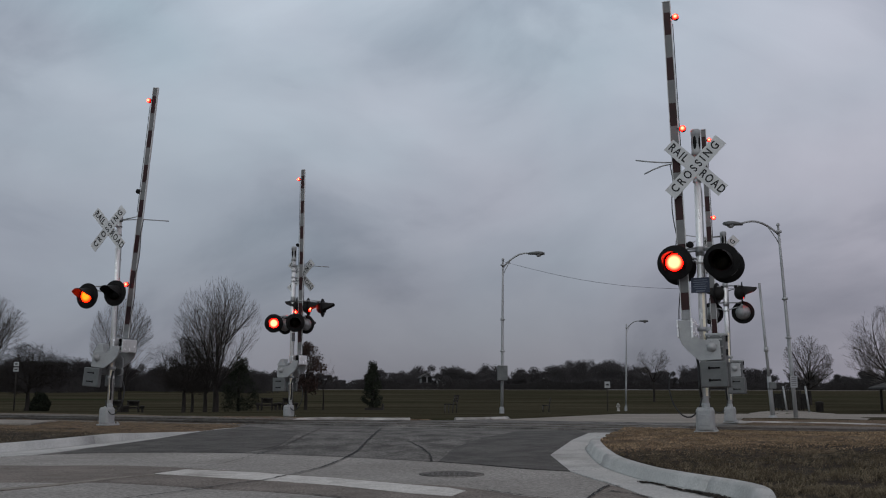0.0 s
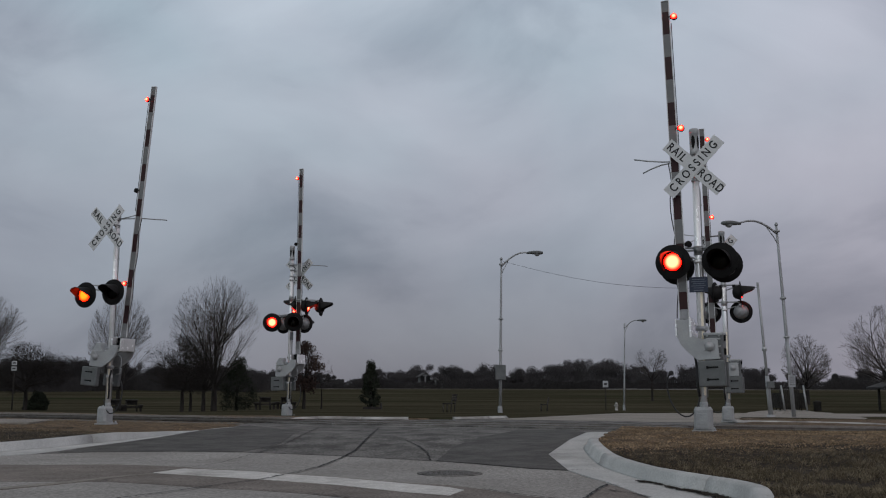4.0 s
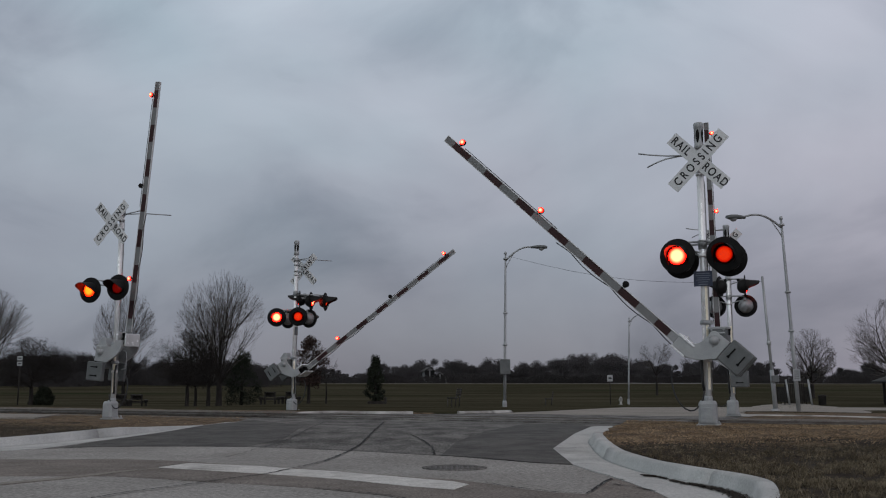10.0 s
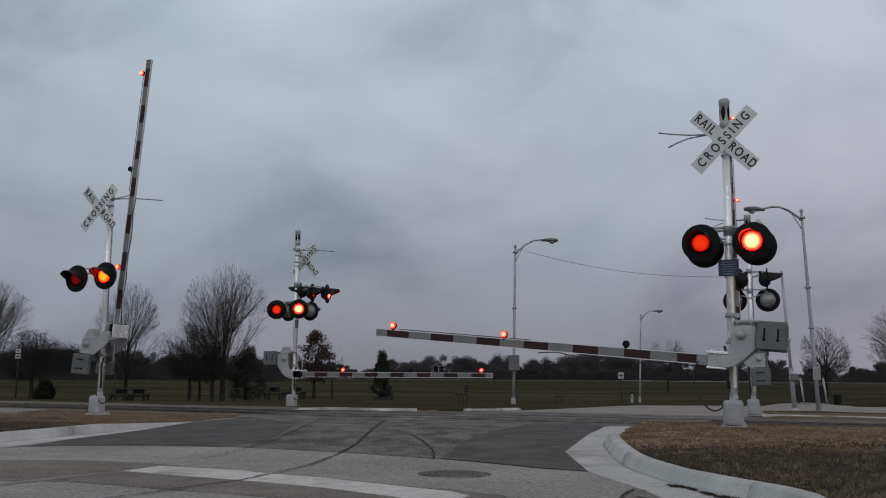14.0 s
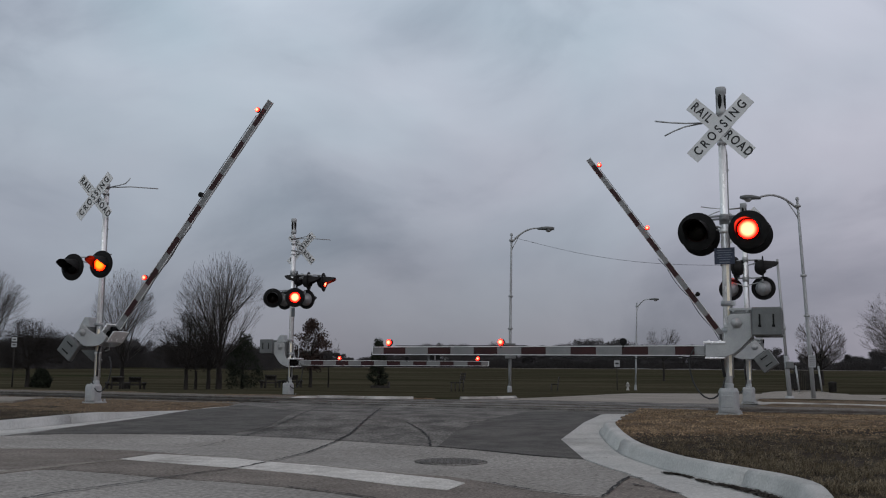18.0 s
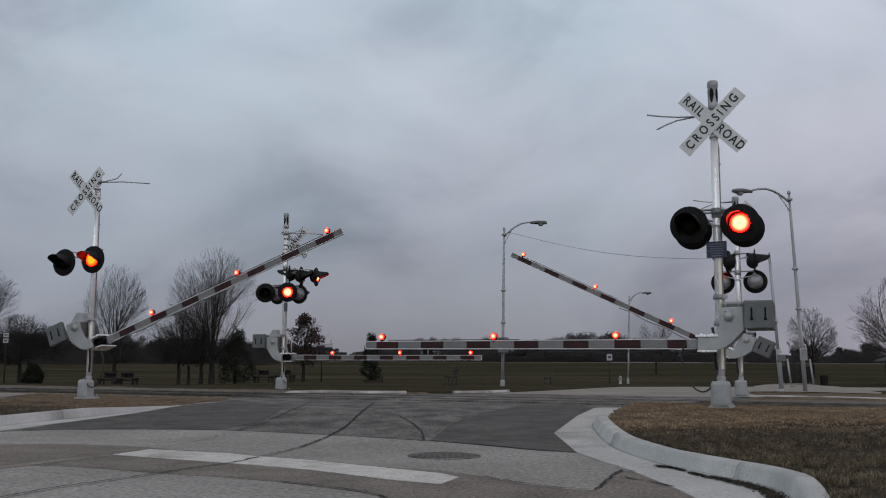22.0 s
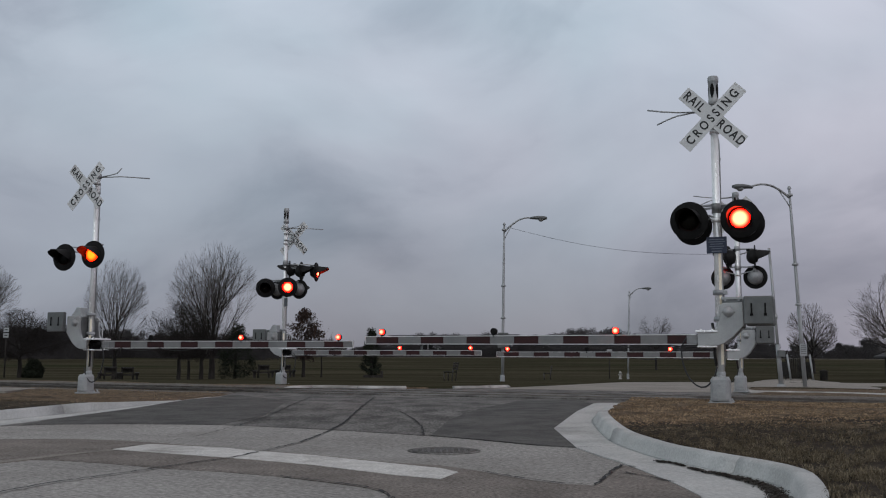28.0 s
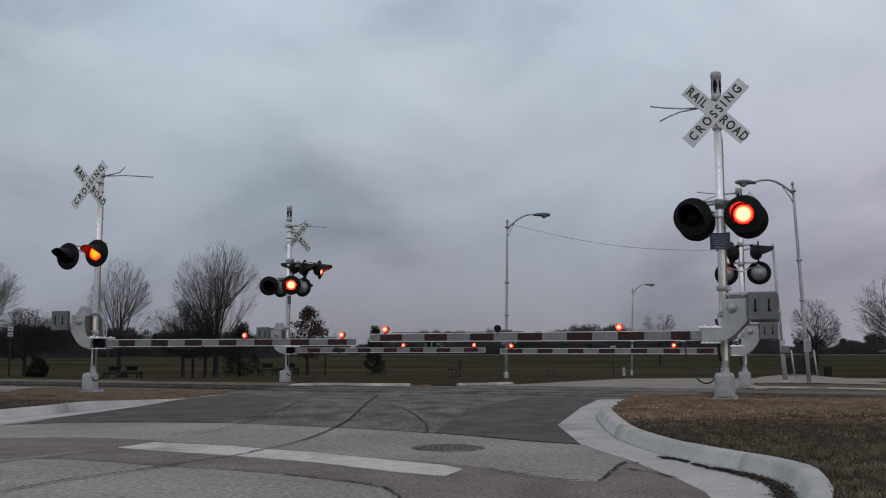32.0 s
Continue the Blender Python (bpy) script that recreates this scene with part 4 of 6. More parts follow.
def slot_mesh():
    """Dark pear-shaped sound holes in the bell."""
    bm = bmesh.new()
    for a0 in range(0, 360, 72):
        prev = None
        for k in range(9):
            t = k / 8
            w = 0.43 * math.sin(math.pi * (0.06 + 0.94 * t)) ** 0.6 * (0.75 + 0.5 * t)
            z = 0.055 + 0.235 * t
            r = 0.0765
            row = [bm.verts.new((r * math.cos(radians(a0 + 48) + s * w), r * math.sin(radians(a0 + 48) + s * w), z)) for s in (-1, 0, 1)]
            if prev:
                for j in (0, 1):
                    bm.faces.new((prev[j], prev[j + 1], row[j + 1], row[j]))
            prev = row
    return bm


def rod(bm, pts, r, n=6):
    return tube(bm, pts, r, n)


def crossing_signal(x, y, zb, top, lamp_z, buck_z, buck_y, gate_side, lamps, label, bell, sign=0.0, buck_x=0.0, rods=0.0):
    """One mast. Its own x runs along the tracks, its own -y faces the near street."""
    s = empty("crossing_signal", pose(x, y, zb, 0, 0, -TURN), label, "railroad signal", "crossing signals")
    lamp_z, buck_z, top = lamp_z - zb, buck_z - zb, top - zb
    shared("base", mesh_once("signal_base", base_mesh, M["grey"]), s, Matrix.Diagonal((0.86, 0.86, 0.88, 1)), "grey cast base with bolts")
    bm = tube(bmesh.new(), [(0, 0, 0.44), (0, 0, top - 0.38)], 0.058, 20)
    for z in (1.05, lamp_z + 0.02, buck_z - 0.2):
        lathe(bm, [(0.064, z - 0.03), (0.075, z - 0.03), (0.075, z + 0.03), (0.064, z + 0.03)], 20)
    part("mast", bm, M["silver"], s, "silver aluminium mast")
    bm = tube(bmesh.new(), [(0.062, 0.03, 0.55), (0.062, 0.03, buck_z - 0.4), (0.05, 0.02, buck_z - 0.3)], 0.010, 6)
    for k in range(5):
        z = 0.9 + k * 0.7
        box(bm, 0.04, 0.01, z, 0.08, 0.05, z + 0.025)
    part("conduit", bm, M["galv"], s)
    if bell:
        cap = shared("bell", mesh_once("bell", cap_mesh, M["grey"], False), s, Matrix.Translation((0, 0, top - 0.41)), "grey bell housing on the mast top")
        shared("sound_hole", mesh_once("sound_hole", slot_mesh, M["black"]), cap, Matrix())
    else:
        bm = lathe(bmesh.new(), [(0.068, -0.05), (0.072, 0.0), (0.05, 0.03), (0.0001, 0.04)], 16)
        part("cap", bm, M["grey"], s, m=Matrix.Translation((0, 0, top - 0.36)))
    # crossbuck
    for k, (turn, dy) in enumerate(((45, 0.0), (-45, -0.014))):
        bm = bmesh.new()
        box(bm, -0.61, -0.003, -0.115, 0.61, 0.003, 0.115, 0.0)
        bd = part("crossbuck_board", bm, M["white_sheet"], s, "white board with black lettering",
                  Matrix.Translation((buck_x, buck_y + dy, buck_z)) @ pose(0, 0, 0, 0, turn, 0))
        face = pose(0, -0.006, 0, 90, 0, 0)
        if k == 0:
            words("RAIL", 0.195, M["letter"], bd, Matrix.Translation((-0.385, 0, 0)) @ face)
            words("ROAD", 0.195, M["letter"], bd, Matrix.Translation((0.375, 0, 0)) @ face)
        else:
            words("CROSSING", 0.195, M["letter"], bd, face, 1.55)
    bm = bmesh.new()
    for dz in (-0.1, 0.1):
        a, b = (0.0, buck_y) if buck_y > 0 else (buck_y, 0.0)
        box(bm, -0.02, a, dz - 0.015, 0.02, b, dz + 0.015)
    box(bm, -0.02, 0.056, -0.12, 0.02, 0.072, 0.12)
    for dz in (-0.1, 0.1):
        lathe(bm, [(0.058, dz - 0.02), (0.068, dz - 0.02), (0.068, dz + 0.02), (0.058, dz + 0.02)], 16)
    part("crossbuck_bracket", bm, M["galv"], s, m=Matrix.Translation((0, 0, buck_z)))
    # stay rods by the crossbuck
    bm = bmesh.new()
    g = gate_side
    if g < 0:
        rod(bm, [(0, 0.07, 0.10), (-0.35, 0.07, 0.085), (-0.55, 0.07, 0.10), (-0.82, 0.06, 0.14), (-1.04, 0.06, 0.185)], 0.012)
        rod(bm, [(0, 0.10, 0.085), (-0.35, 0.10, 0.08), (-0.58, 0.08, 0.05), (-0.74, 0.06, -0.005), (-0.89, 0.04, -0.075)], 0.012)
    else:
        rod(bm, [(0, 0.06, 0.26), (0.45, 0.25, 0.275), (1.0, 0.50, 0.235)], 0.012)
        rod(bm, [(0, 0.09, 0.27), (0.25, 0.14, 0.31), (0.36, 0.18, 0.34), (0.44, 0.24, 0.46)], 0.012)
        lathe(bm, [(0.062, 0.22), (0.078, 0.22), (0.078, 0.32), (0.062, 0.32)], 16)
    part("stay_rod", bm, M["galv"], s, m=Matrix.Translation((0, 0, buck_z + rods + (0.08 if g < 0 else 0.0))))
    # lamp arms
    pairs = {}
    for lx, ly, lz, face, phase in lamps:
        signal_lamp(s, pose(lx, ly, lamp_z + lz, 0, 0, face), phase, lz > 0.3, face == 6)
        pairs.setdefault(round(lz, 2), []).append((lx, ly))
    for lz, ps in pairs.items():
        bm = bmesh.new()
        for lx, ly in ps:
            k = 0.9 if lz > 0.3 else 0.55
            up = 0.20 if lz > 0.3 else 0.25
            rod(bm, [(0, 0, lz + up), (lx * 0.9, ly * 0.2, lz + up - 0.01), (lx, ly * k, lz + up - 0.01), (lx, ly * k, lz + 0.08)], 0.018, 8)
            rod(bm, [(0, 0, lz + 0.05), (lx * 0.6, ly * 0.3, lz + 0.12), (lx, ly * k, lz + 0.15)], 0.014, 6)
        lathe(bm, [(0.058, lz + 0.16), (0.074, lz + 0.16), (0.074, lz + 0.27), (0.058, lz + 0.27)], 16)
        part("crossarm", bm, M["galv"], s, "grey lamp crossarm", Matrix.Translation((0, 0, lamp_z)))
    # gate mechanism case, on the side away from the arm
    bm = bmesh.new()
    x0, x1 = sorted((-0.07 * g, -0.36 * g))
    zt = 1.61 if g > 0 else 1.55
    box(bm, x0, -0.19, 1.12, x1, 0.19, zt, 0.025)
    mech = part("mechanism_case", bm, M["dark_grey"], s, "dark grey gate mechanism case")
    part("lid", box(bmesh.new(), x0 - 0.012, -0.20, zt - 0.012, x1 + 0.012, 0.20, zt + 0.03, 0.01), M["grey"], mech, "pale grey case lid")
    if g > 0:
        part("cowl", prism(bmesh.new(), [(-0.45, 1.64), (-0.17, 1.64), (-0.21, 1.81), (-0.32, 1.82)], -0.11, 0.11, 0.012), M["grey"], mech, "pale grey motor cowl")
    xx = -0.37 * g
    for z in (1.28, 1.50):
        part("latch", box(bmesh.new(), xx - 0.015, -0.03, z - 0.05, xx + 0.015, 0.03, z + 0.05, 0.004), M["black"], mech)
    for z in (1.24, 1.36, 1.48):
        part("rib", box(bmesh.new(), x0 + 0.03, -0.206, z - 0.012, x1 - 0.03, -0.19, z + 0.012, 0.003), M["grey"], mech)
    for z in (1.26, 1.66):
        bm = bmesh.new()
        lathe(bm, [(0.066, z - 0.035), (0.088, z - 0.035), (0.088, z + 0.035), (0.066, z + 0.035)], 16)
        box(bm, min(0, -0.12 * g), -0.05, z - 0.03, max(0, -0.12 * g), 0.05, z + 0.03)
        part("clamp", bm, M["galv"], s)
    if g > 0:
        bm = bmesh.new()
        rod(bm, [(0.09, 0.12, 1.10), (0.19, 0.12, 1.12), (0.21, 0.12, 1.2), (0.21, 0.12, 1.46), (0.17, 0.11, 1.52), (0.05, 0.08, 1.53)], 0.013, 8)
        part("guard_rail", bm, M["galv"], s, "bent pale tube guard")
    bm = bmesh.new()
    rod(bm, [(0.055 * g, -0.05, 0.56), (0.075 * g, -0.065, 0.75), (0.07 * g, -0.07, 1.0), (0.10 * g, -0.05, 1.2)], 0.022, 8)
    part("hose", bm, M["rubber"], s, "black cable hose along the mast")
    for bz in (1.18, 1.53):
        for bx in (x0 + 0.05, x1 - 0.05):
            part("bolt", lathe(bmesh.new(), [(0.016, -0.19), (0.016, -0.206), (0.0001, -0.208)], 6, "y", Matrix.Translation((bx, 0, bz)), smooth=False), M["galv"], mech)
    # tape strips with their lit, warm look put into the colour
    for z0, z1 in ((0.58, 1.02), (1.09, 1.56 if g > 0 else 2.28)):
        bm = lathe(bmesh.new(), [(0.0605, z0), (0.0605, z1)], 5, arc=radians(44), start=radians(-74))
        part("reflective_strip", bm, M["strip"], s, "reflective strip, returned headlight glow painted pale yellow")
    if sign:
        bm = bmesh.new()
        w, sx = sign / 2, 0.0 if sign > 0.2 else 0.11
        box(bm, -w, -0.087, -0.125, w, -0.08, 0.125, 0.002)
        pl = part("notice", bm, M["blue"] if sign > 0.2 else M["dark_grey"], s, "small dark notice with pale lines", Matrix.Translation((sx, 0, lamp_z - (0.365 if sx == 0 else 0.43))))
        bm = bmesh.new()
        for k, (f, z) in enumerate(((0.70, 0.085), (0.80, 0.050), (0.62, 0.015), (0.74, -0.020), (0.55, -0.055), (0.5, -0.1))):
            box(bm, -w * f, -0.0895, z - 0.006, w * f, -0.0875, z + 0.006 + (0.008 if k == 5 else 0))
        part("lettering", bm, M["print"], pl, "grey lines of small print")
    return s


FRONT, BACK = 0, 180
PAIR = [(-0.375, -0.23, 0.01, FRONT, 0), (0.375, -0.23, 0.0, FRONT, 1)]
REAR = [(-0.39, 0.21, -0.03, BACK, 1), (0.39, 0.21, -0.03, BACK, 0)]
crossing_signal(4.19, 14.5, 0.13, 5.15, 2.87, 4.47, -0.13, -1, PAIR + REAR,
                "silver railroad crossing signal with white crossbuck beside the grass verge", True, 0.30)
crossing_signal(-7.46, 20.5, 0.02, 5.16, 2.94, 4.40, -0.32, 1, [(-0.475, -0.38, -0.05, 6, 0), (0.335, -0.38, -0.02, 6, 1)],
                "silver railroad crossing signal with white crossbuck on the gravel verge", False)
crossing_signal(-4.72, 28.8, -0.03, 5.31, 2.88, 4.43, 0.44, 1,
                [(-0.48, -0.30, 0, 31, 0), (0.31, -0.30, 0, 31, 1)] + REAR + [(0.46, 0.20, 0.51, 108, 0), (0.82, 0.46, 0.50, 106, 1), (0.05, 0.15, 0.56, -62, 0)],
                "silver railroad crossing signal with side lamps across the tracks", True, 0.12)
crossing_signal(7.30, 23.6, 0.02, 4.95, 2.86, 4.38, 0.30, -1,
                REAR + [(0.42, 0.0, 0.46, 101, 0), (-0.22, 0.0, 0.46, -100, 1)],
                "silver railroad crossing signal seen from behind across the tracks", True, buck_x=-0.14, rods=0.29)


# ---- gates ----


def casting(drop, foot):
    """Outline of a gate casting: a hub plate that curves down into a foot at the arm's height."""
    return [(foot, drop - .10), (foot, drop + .10), (foot - 0.1 if foot < 0.4 else .30, drop + .10), (.20, drop + .13), (.145, drop + .20), (.115, -.10), (.13, .09), (.09, .13), (-.2, .14),
            (-.21, -.2), (-.05, drop + .03), (.06, drop - .06), (.16, drop - .095)]


STRIPE = 0.406


def crossing_gate(x, y, z, turn, reach, beats, label, gap, drop, foot=0.45):
    """Pivot at the origin; the arm runs along its own x when it is down. beats: phases of the near and the middle light."""
    g = empty("crossing_gate", pose(x, y, z, 0, 0, turn), label, "crossing gate", "crossing gates")
    lift = Matrix.Translation((0, 0, drop + 0.43))
    for y0 in (-0.32, 0.27):
        part("casting", prism(bmesh.new(), casting(drop, foot), y0, y0 + 0.05, 0.008), M["grey"], g, "pale grey curved gate casting")
        bm = bmesh.new()
        yy = y0 if y0 < 0 else y0 + 0.05
        sg = -1 if y0 < 0 else 1
        mm = Matrix.Translation((0, yy, 0))
        lathe(bm, [(0.075, 0), (0.075, 0.015 * sg), (0.05, 0.02 * sg), (0.045, 0.04 * sg), (0.0001, 0.045 * sg)], 20, "y", mm)
        for k in range(6):
            a = k * math.tau / 6
            lathe(bm, [(0.011, 0), (0.011, 0.02 * sg), (0.0001, 0.02 * sg)], 6, "y", Matrix.Translation((0.092 * math.cos(a), yy, 0.092 * math.sin(a))))
        bmesh.ops.recalc_face_normals(bm, faces=bm.faces)
        part("hub", bm, M["grey"], g)
        bm = bmesh.new()
        y1, y2 = sorted((yy, yy + 0.11 * sg))
        box(bm, -0.635, y1, -0.19, -0.22, y2, 0.225, 0.02)
        cw = part("counterweight", bm, M["dark_grey"], g, "dark grey counterweight block")
        yf = yy + 0.11 * sg
        a, b = sorted((yf - 0.003, yf + 0.014 * sg))
        for xx in (-0.52, -0.33):
            bm = box(bmesh.new(), xx - 0.012, a, -0.05, xx + 0.012, b, 0.12, 0.004)
            box(bm, xx - 0.022, a, -0.065, xx + 0.022, b, -0.03, 0.004)
            part("bolt", bm, M["black"], cw)
    bm = bmesh.new()
    half_w = 0.33 if foot > 0.4 else 0.25
    box(bm, 0.18, -half_w, -0.555, 0.46, half_w, -0.53, 0.006)
    box(bm, 0.16, -half_w - 0.01, -0.335, 0.48, half_w + 0.01, -0.30, 0.006)
    for xx in (0.24, 0.40):
        for yy in (0.04 - half_w, half_w - 0.04):
            lathe(bm, [(0.02, -0.3), (0.02, -0.28), (0.0001, -0.28)], 6, "z", Matrix.Translation((xx, yy, 0)))
    part("arm_bracket", bm, M["silver"], g, "pale steel arm bracket", lift)
    bm = bmesh.new()
    box(bm, 0.47, -0.03, -0.495, 0.64, -0.018, -0.365)
    box(bm, 0.47, 0.018, -0.495, 0.64, 0.03, -0.365)
    for k in range(3):
        for zz in (-0.46, -0.40):
            lathe(bm, [(0.014, -0.03), (0.014, -0.045), (0.0001, -0.045)], 6, "y", Matrix.Translation((0.46 + k * 0.05, 0, zz)))
    part("arm_adapter", bm, M["dome"], g, "grey bolted arm adapter", lift)
    bm = box(bmesh.new(), 0.22, -0.12, -0.53, 0.33, 0.12, -0.335, 0.01)
    box(bm, 0.33, -0.05, -0.49, 0.47, 0.05, -0.37, 0.008)
    for k in range(4):
        lathe(bm, [(0.03, -0.15), (0.042, -0.145), (0.042, 0.145), (0.03, 0.15)], 10, "y", Matrix.Translation((0.265 + k * 0.055, 0, -0.43 + 0.022 * (k % 2))))
    part("pivot_block", bm, M["black"], g, "dark hinge block of the arm", lift)
    # striped arm, in lengths
    bm = bmesh.new()
    cuts = [reach, reach - 0.34 * STRIPE - 0.06]
    while cuts[-1] - STRIPE > 0.5:
        cuts.append(cuts[-1] - STRIPE)
    cuts.append(0.45)
    prev = None
    for k, xx in enumerate(cuts):
        h = 0.062 + 0.012 * (1 - xx / reach)
        ring = [bm.verts.new((xx, yy, drop + zz)) for yy, zz in ((-0.018, -h), (0.018, -h), (0.018, h), (-0.018, h))]
        if prev:
            for i in range(4):
                bm.faces.new((prev[i], prev[(i + 1) % 4], ring[(i + 1) % 4], ring[i])).material_index = (k - 1) % 2
        else:
            bm.faces.new(ring)
        prev = ring
    bm.faces.new(prev[::-1])
    bmesh.ops.recalc_face_normals(bm, faces=bm.faces)
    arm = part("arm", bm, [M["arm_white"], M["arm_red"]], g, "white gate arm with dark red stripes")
    bm = bmesh.new()
    for sgn in (-1, 1):
        vs = []
        for xx in (0.5, reach):
            h = 0.062 + 0.012 * (1 - xx / reach)
            c = drop + sgn * h
            vs.append([bm.verts.new((xx, yy, c + zz)) for yy, zz in ((-0.024, -0.006), (0.024, -0.006), (0.024, 0.006), (-0.024, 0.006))])
        for i in range(4):
            bm.faces.new((vs[0][i], vs[0][(i + 1) % 4], vs[1][(i + 1) % 4], vs[1][i]))
        bm.faces.new(vs[1])
        bm.faces.new(vs[0][::-1])
    box(bm, reach - 0.002, -0.024, drop - 0.066, reach + 0.008, 0.024, drop + 0.066)
    bmesh.ops.recalc_face_normals(bm, faces=bm.faces)
    part("edge_strip", bm, M["white_sheet"], arm, "white edge strip")
    # three red lights on the upper edge
    for pos, phase in ((reach - 0.30, "steady"), (reach - 0.30 - gap, beats[1]), (reach - 0.30 - 2 * gap, beats[0])):
        zt = drop + 0.045
        bm = bmesh.new()
        lathe(bm, [(0.025, 0.0), (0.025, 0.03), (0.036, 0.035), (0.036, 0.05), (0.0001, 0.05)], 14)
        lathe(bm, [(0.054, -0.03), (0.054, 0.03), (0.048, 0.033), (0.0001, 0.033)], 18, "y", Matrix.Translation((0, 0, 0.095)))
        lathe(bm, [(0.054, -0.03), (0.048, -0.033), (0.0001, -0.033)], 18, "y", Matrix.Translation((0, 0, 0.095)))
        bmesh.ops.recalc_face_normals(bm, faces=bm.faces)
        li = part("arm_light", bm, M["black"], g, "small red arm light", Matrix.Translation((pos, 0, zt)), True)
        for face in (0, 180):
            b = shared("bulb", mesh_once("arm_bulb", lambda: lathe(bmesh.new(), [(0.050, 0.0), (0.040, -0.014), (0.022, -0.024), (0.0001, -0.028)], 18, "y"),
                                         M["arm_on"], True), li, pose(0, -0.034 if face == 0 else 0.034, 0.095, 0, 0, face), "glowing red light")
            if phase != "steady":
                BULBS.append((b, phase, face))
    # cable along the arm with sags
    bm = bmesh.new()
    pts = []
    k = int(reach / 0.18)
    for i in range(k + 1):
        xx = 0.5 + (reach - 0.9) * i / k
        sag = 0.05 * abs(math.sin(math.pi * xx / 0.95)) if xx < 3.2 else 0.012
        pts.append((xx, -0.03, drop - 0.072 - sag if xx < 3.2 else drop + 0.078 + sag * 0.5))
    split = [p for p in pts if p[0] < 3.2]
    rest = [p for p in pts if p[0] >= 3.2]
    rod(bm, split, 0.009, 5)
    rod(bm, rest, 0.007, 5)
    part("arm_cable", bm, M["rubber"], g, "thin dark cable along the arm")
    return g


GATES = dict(r=(4.33, 14.44, 1.48, 159.5), l=(-7.614, 20.572, 1.50, -19.3), m=(-4.885, 28.872, 1.42, -19.5), f=(7.454, 23.528, 1.38, 160))
gate_r = crossing_gate(*GATES["r"], 6.0, (1, 0), "red and white striped crossing gate on the near verge", 1.99, -0.395)
gate_l = crossing_gate(*GATES["l"], 6.27, (0, 1), "red and white striped crossing gate on the gravel verge", 2.14, -0.455, 0.30)
gate_m = crossing_gate(*GATES["m"], 6.35, (0, 1), "red and white striped crossing gate across the tracks", 2.12, -0.46, 0.30)
gate_f = crossing_gate(*GATES["f"], 6.36, (1, 0), "red and white striped crossing gate across the tracks", 2.11, -0.46)


def loop_cable(x, y, z, g):
    """A slack cable from the gate to the mast base."""
    bm = bmesh.new()
    pts = [(g * p.x, -0.16, p.y) for p in smooth_path([(0.47, 0.98), (0.53, 0.87), (0.545, 0.7), (0.48, 0.45), (0.34, 0.27), (0.2, 0.25), (0.08, 0.38), (0.03, 0.55)], 0.05)]
    rod(bm, pts, 0.013, 6)
    ob = link("slack_cable", bm, M["rubber"], m=pose(x, y, z, 0, 0, -TURN))
    return tagged(ob, "black slack cable hanging beside the signal mast", "cable", "slack cables")


for x, y, z, g in ((4.19, 14.5, 0.13, -1), (-7.46, 20.5, 0.02, 1), (-4.72, 28.8, -0.03, 1), (7.30, 23.6, 0.02, -1)):
    loop_cable(x, y, z, g)


# ---- street furniture beyond the tracks ----
def zl(x, y):
    return float(land(np.array([x]), np.array([y]))[0])


WALK = [(9.87, 31.7), (11.32, 32.84), (12.5, 32.3), (13.4, 29.6), (15.0, 33), (27.3, 66.4), (32.0, 84.4), (29.6, 84.4), (25.8, 78), (15.4, 49.7)]
bm = bmesh.new()
vs = [bm.verts.new((x, y, zl(x, y) + 0.03)) for x, y in WALK]
bm.faces.new(vs)
bmesh.ops.triangulate(bm, faces=bm.faces)
bmesh.ops.subdivide_edges(bm, edges=bm.edges[:], cuts=15, use_grid_fill=True)
for v in bm.verts:
    v.co.z = zl(v.co.x, v.co.y) + 0.014
bmesh.ops.recalc_face_normals(bm, faces=bm.faces)
tagged(link("sidewalk", bm, M["lot"]), "pale concrete path that leads to a footbridge", "sidewalk", kind="structure")


